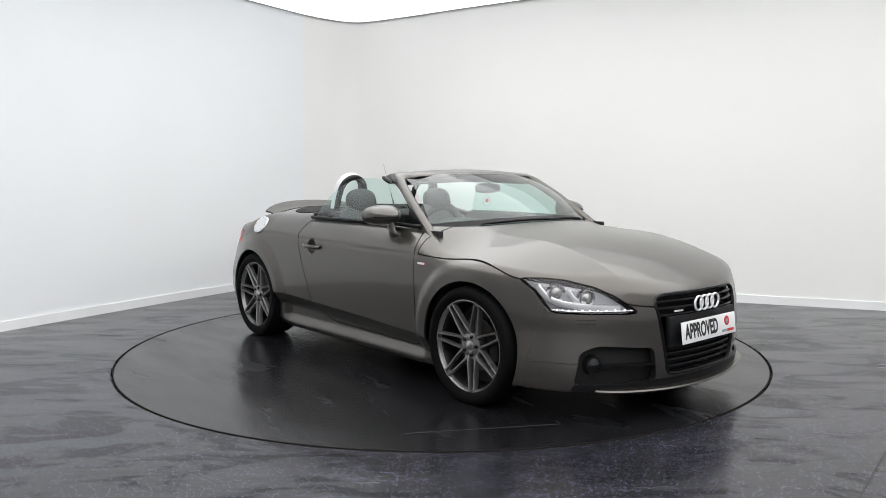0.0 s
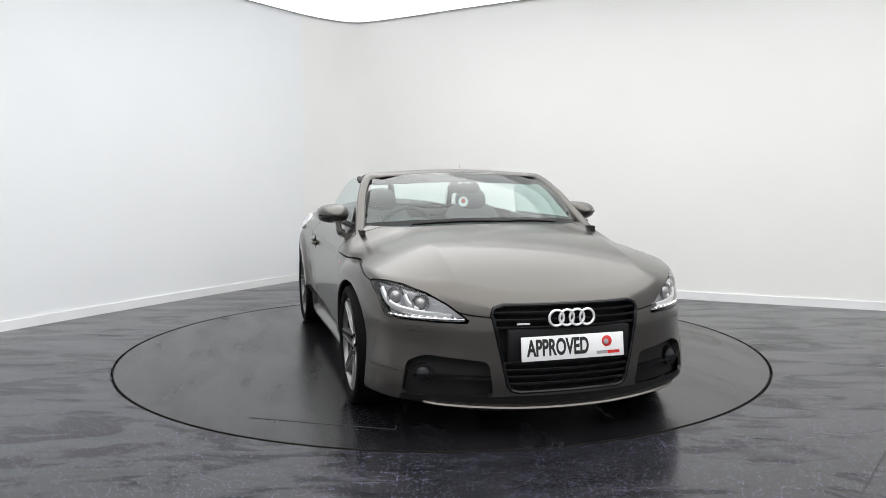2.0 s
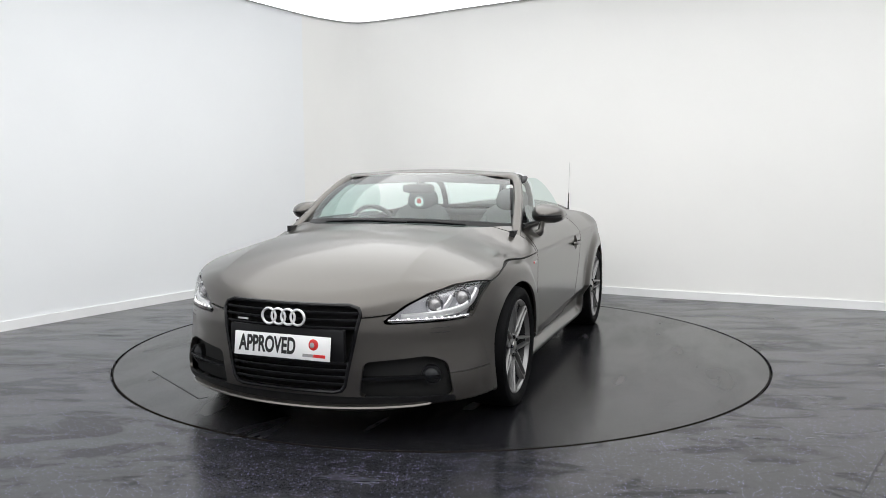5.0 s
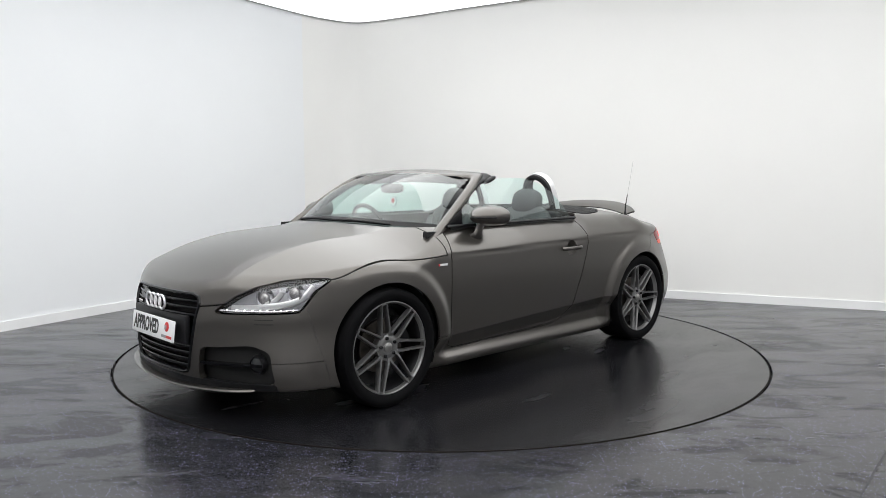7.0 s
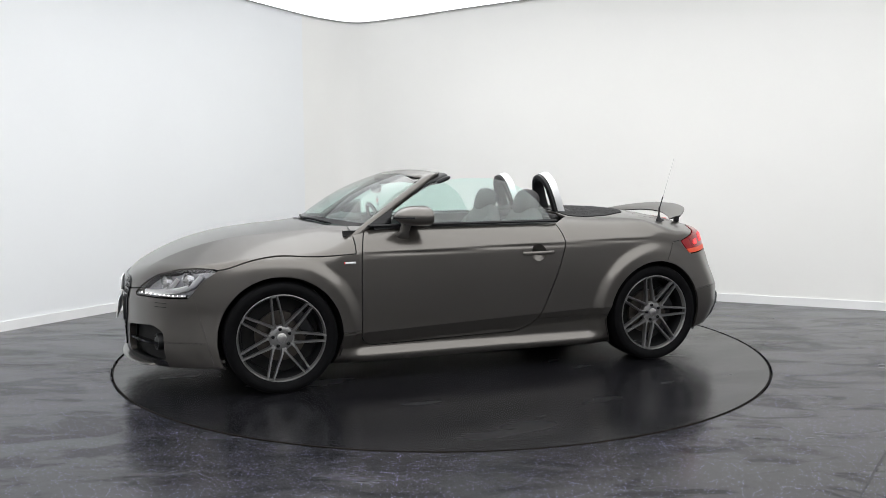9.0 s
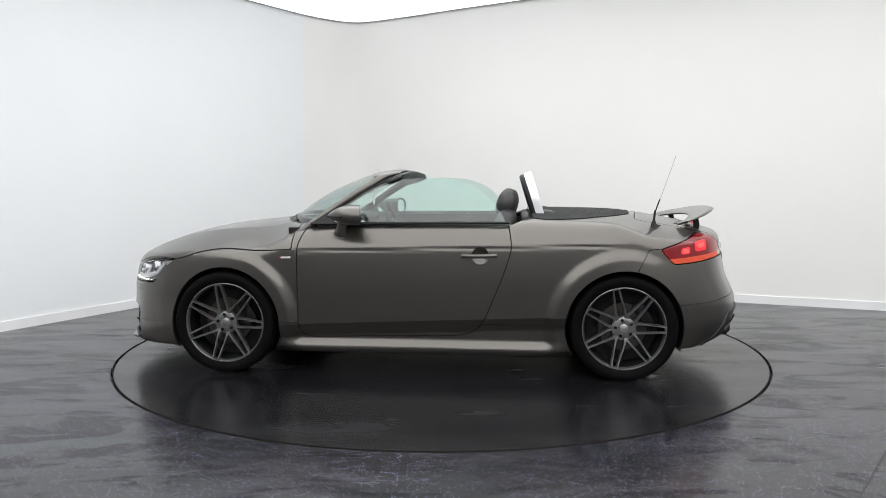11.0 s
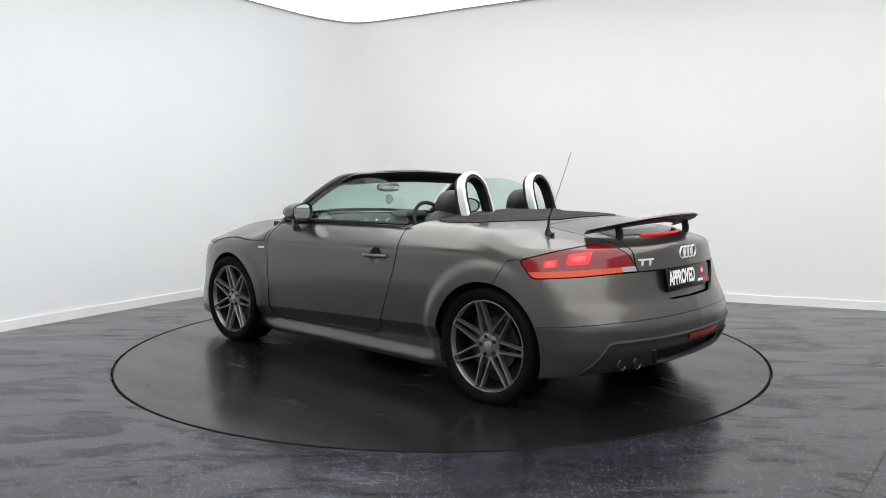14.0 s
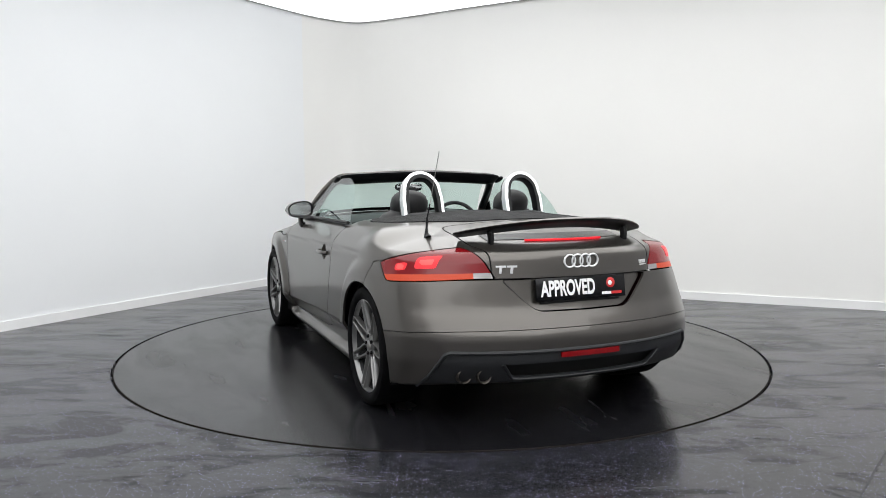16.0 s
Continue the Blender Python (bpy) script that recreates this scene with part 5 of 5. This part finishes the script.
# ---- tail ----
def build_tail():
    # spoiler, raised
    sp = new("spoiler")
    sp.parent = car
    sp["label"] = "raised grey-brown spoiler on black struts"
    path = [(-1.84 + 0.21 * (abs(y) / 0.54) ** 2.2, y, 0.994 - 0.060 * (abs(y) / 0.54) ** 2.2) for y in np.linspace(-0.54, 0.54, 41)]

    def sec(t):
        k = 0.80 - 0.40 * abs(2 * t - 1) ** 3
        a = math.radians(16)
        out = []
        for p, q in ((-0.115, 0.0), (-0.10, 0.012), (-0.03, 0.016), (0.05, 0.008), (0.10, 0.001), (0.10, -0.004), (0.04, -0.006), (-0.04, -0.006), (-0.10, -0.008)):
            p, q = p * k, q * k
            out.append((p * math.cos(a) + q * math.sin(a), -p * math.sin(a) + q * math.cos(a)))
        return out
    swept("blade", path, sec, PAINT, sp, "grey-brown painted blade")

    def under(t):
        return [(p * 0.95, q - 0.0045) for p, q in sec(t)]
    swept("underside", path, under, BLACK, sp, "black underside")
    for s in (1, -1):
        pts = [(-1.745, s * 0.40, 0.885), (-1.75, s * 0.40, 0.92), (-1.74, s * 0.40, 0.962)]
        swept("strut", pts, [(-0.009, -0.018), (0.009, -0.018), (0.009, 0.018), (-0.009, 0.018)], BLACK, sp, "black strut", up=(1, 0, 0))
    # dark well under it with the brake light
    rows = []
    for u in np.linspace(0, 1, 5):
        row = []
        for y in np.linspace(-0.40, 0.40, 21):
            x = -1.70 - 0.095 * u + 0.12 * (abs(y) / 0.44) ** 2
            row.append((x, y, deck(x, abs(y)) + 0.003))
        rows.append(row)
    sheet("spoiler_well", rows, GLOSSBLACK, car, "black spoiler well")
    pts = []
    for y in np.linspace(-0.225, 0.225, 15):
        x = -1.812 + 0.12 * (abs(y) / 0.44) ** 2
        pts.append((x, y, deck(x, abs(y)) + 0.004))
    swept("brake_light", pts, ring_section(0.007, 0.006, 8), REDGLOW, car, "lit red high brake light")
    emblem(car, end_x(0.06, 0.812, -1) - 0.003, 0.812, -1, 0.031, "rear_emblem")
    def tail_bar(bm, y, z, w, h, lean=0.0):
        x = end_x(abs(y), z, -1)
        slope = (end_x(abs(y + 0.01), z, -1) - end_x(abs(y - 0.01), z, -1)) / 0.02
        bm_box(bm, (x - 0.003, y, z), (0.008, w, h), pose(0, 0, 0, 0, 0, math.degrees(-math.atan(slope))) @ pose(0, 0, 0, lean, 0, 0), 0.001)
    for y in (0.419, 0.367):
        bm = bmesh.new()
        tail_bar(bm, y, 0.794, 0.050, 0.010)
        tail_bar(bm, y + 0.003, 0.777, 0.013, 0.032, 8)
        part("tail_badge", bm, CHROME, car, "chrome tail badge")
    for z, h in ((0.787, 0.018), (0.771, 0.006)):
        bm = bmesh.new()
        if h > 0.01:
            for y, w in ((-0.392, 0.016), (-0.412, 0.017), (-0.428, 0.006)):
                tail_bar(bm, y, z, w, h)
        else:
            tail_bar(bm, -0.41, z, 0.052, h)
        part("tail_badge", bm, CHROME, car, "chrome tail badge")
    plate(car, "rear_plate", pose(-1.958, 0, 0.678) @ pose(0, 0, 0, 90, 0, -90) @ pose(0, 0, 0, -8, 0, 0), False)
    bm = bmesh.new()
    bm_box(bm, (-1.945, 0, 0.614), (0.02, 0.46, 0.012), bevel=0.003)
    part("plate_holder", bm, BLACK, car)
    # recess joint and slot filling
    rows = []
    for z in np.linspace(0.35, 0.245, 5):
        rows.append([(end_x(abs(y), z, -1) + 0.05, y, z) for y in np.linspace(-0.48, 0.48, 15)])
    sheet("slot_backing", rows, INNER, car, "black diffuser slot")
    pts = [(end_x(abs(y), z, -1) - 0.004, y, z) for y, z in [(-0.452, 0.338), (-0.425, 0.30), (-0.395, 0.262)] + [(v, 0.256) for v in np.linspace(-0.37, 0.37, 17)] + [(0.395, 0.262), (0.425, 0.30), (0.452, 0.338)]]
    swept("diffuser_edge", pts, ring_section(0.012, 0.008, 8), GREYTRIM, car, "grey diffuser edge")
    top = [0.15 + 0.245 * float(smooth01(0.82, 0.69, np.array(abs(y)))) for y in np.linspace(-0.78, 0.78, 65)]
    pts = [(end_x(abs(y), z, -1) - 0.004, y, z) for y, z in zip(np.linspace(-0.78, 0.78, 65), top)]
    swept("diffuser_lip", pts, ring_section(0.010, 0.010, 8), GREYTRIM, car, "dark grey diffuser lip")
    pts = [(end_x(abs(y), 0.374, -1) - 0.005, y, 0.374) for y in np.linspace(-0.165, 0.165, 11)]
    swept("rear_reflector", pts, [(-0.008, -0.013), (0.008, -0.013), (0.011, 0.0), (0.008, 0.013), (-0.008, 0.013)], REDGLASS, car, "red rear reflector")
    for y in (0.525, 0.612):
        vs, fs = lathe([(0.030, 0.16), (0.030, -0.01), (0.034, -0.014), (0.037, -0.010), (0.037, 0.16)], 28, "x")
        bm = bmesh.new()
        bm_add(bm, [(-1.925 + 0.45 * (y - 0.525) + v[0], y + v[1], 0.276 + v[2]) for v in vs], fs)
        bmesh.ops.recalc_face_normals(bm, faces=bm.faces)
        e = part("exhaust_pipe", bm, DARKSTEEL, car, "sooty dark steel exhaust tailpipe")
        vs, fs = lathe([(0.0004, 0.06), (0.037, 0.06)], 20, "x")
        bm = bmesh.new()
        bm_add(bm, [(-1.925 + 0.45 * (y - 0.525) + v[0], y + v[1], 0.276 + v[2]) for v in vs], fs)
        part("pipe_bore", bm, INNER, e)
    # aerial
    ae = new("aerial")
    ae.parent = car
    ae["label"] = "thin whip aerial on a black foot"
    z0 = deck(-1.425, 0.62)
    bm = bmesh.new()
    vs, fs = sweep(curve_points([(-1.45, 0.62, z0 - 0.01), (-1.44, 0.62, z0 + 0.02), (-1.447, 0.619, z0 + 0.10)], 7), lambda t: ring_section(0.018 - 0.012 * min(1, t * 1.6), 0.040 - 0.033 * min(1, t * 1.5), 10), up=(1, 0, 0))
    bm_add(bm, vs, fs)
    bmesh.ops.recalc_face_normals(bm, faces=bm.faces)
    part("foot", bm, BLACK, ae)
    swept("sleeve", [(-1.447, 0.619, z0 + 0.09), (-1.475, 0.615, z0 + 0.17)], ring_section(0.0042, 0.0042, 6), BLACK, ae)
    swept("rod", [(-1.475, 0.615, z0 + 0.165), (-1.569, 0.602, 1.355)], ring_section(0.0022, 0.0022, 6), STEEL, ae, "bright steel rod")
    # filler cap on the off side
    p = np.array([[-1.15, flank(-1.15, 0.868), 0.868]])
    gv = gradient(p)[0]
    gv = Vector((gv[0], -gv[1], gv[2])).normalized()
    m = Matrix.Translation((-1.15, -p[0, 1], 0.868)) @ gv.to_track_quat("Z", "Y").to_matrix().to_4x4()
    vs, fs = lathe([(0.0005, 0.004), (0.05, 0.005), (0.066, 0.006), (0.072, 0.004), (0.074, -0.012)], 40, "z")
    bm = bmesh.new()
    bm_add(bm, [tuple(m @ Vector(v)) for v in vs], fs)
    cap = part("filler_cap", bm, ALU, car, "round satin aluminium filler cap")
    for k in range(8):
        a = 2 * math.pi * k / 8
        bm = bmesh.new()
        vs, fs = lathe([(0.0004, 0.009), (0.004, 0.009), (0.005, 0.004)], 8, "z")
        bm_add(bm, [tuple(m @ Vector((v[0] + 0.058 * math.cos(a), v[1] + 0.058 * math.sin(a), v[2]))) for v in vs], fs)
        part("cap_screw", bm, STEEL, cap)


build_tail()


# ---- turning ----
def motions():
    turn = [(0.0, -49.78), (2.0, -74.21), (4.0, -98.59), (6.5, -130.17), (9.0, -161.26), (11.5, -191.96), (14.0, -222.73), (16.0, -247.08)]
    rows_car, rows_disc = [], []
    for k in range(33):
        t = 0.5 * k
        a = float(np.interp(t, [p[0] for p in turn], [p[1] for p in turn]))
        c, s = math.cos(radians(a)), math.sin(radians(a))
        rows_car.append((t, pose(0.0179 * c - 0.0462 * s, 0.0179 * s + 0.0462 * c, 0, 0, 0, a)))
        rows_disc.append((t, pose(0.026, 0, 0, 0, 0, a)))
    walk(car, rows_car)
    walk(turntable, rows_disc)


motions()
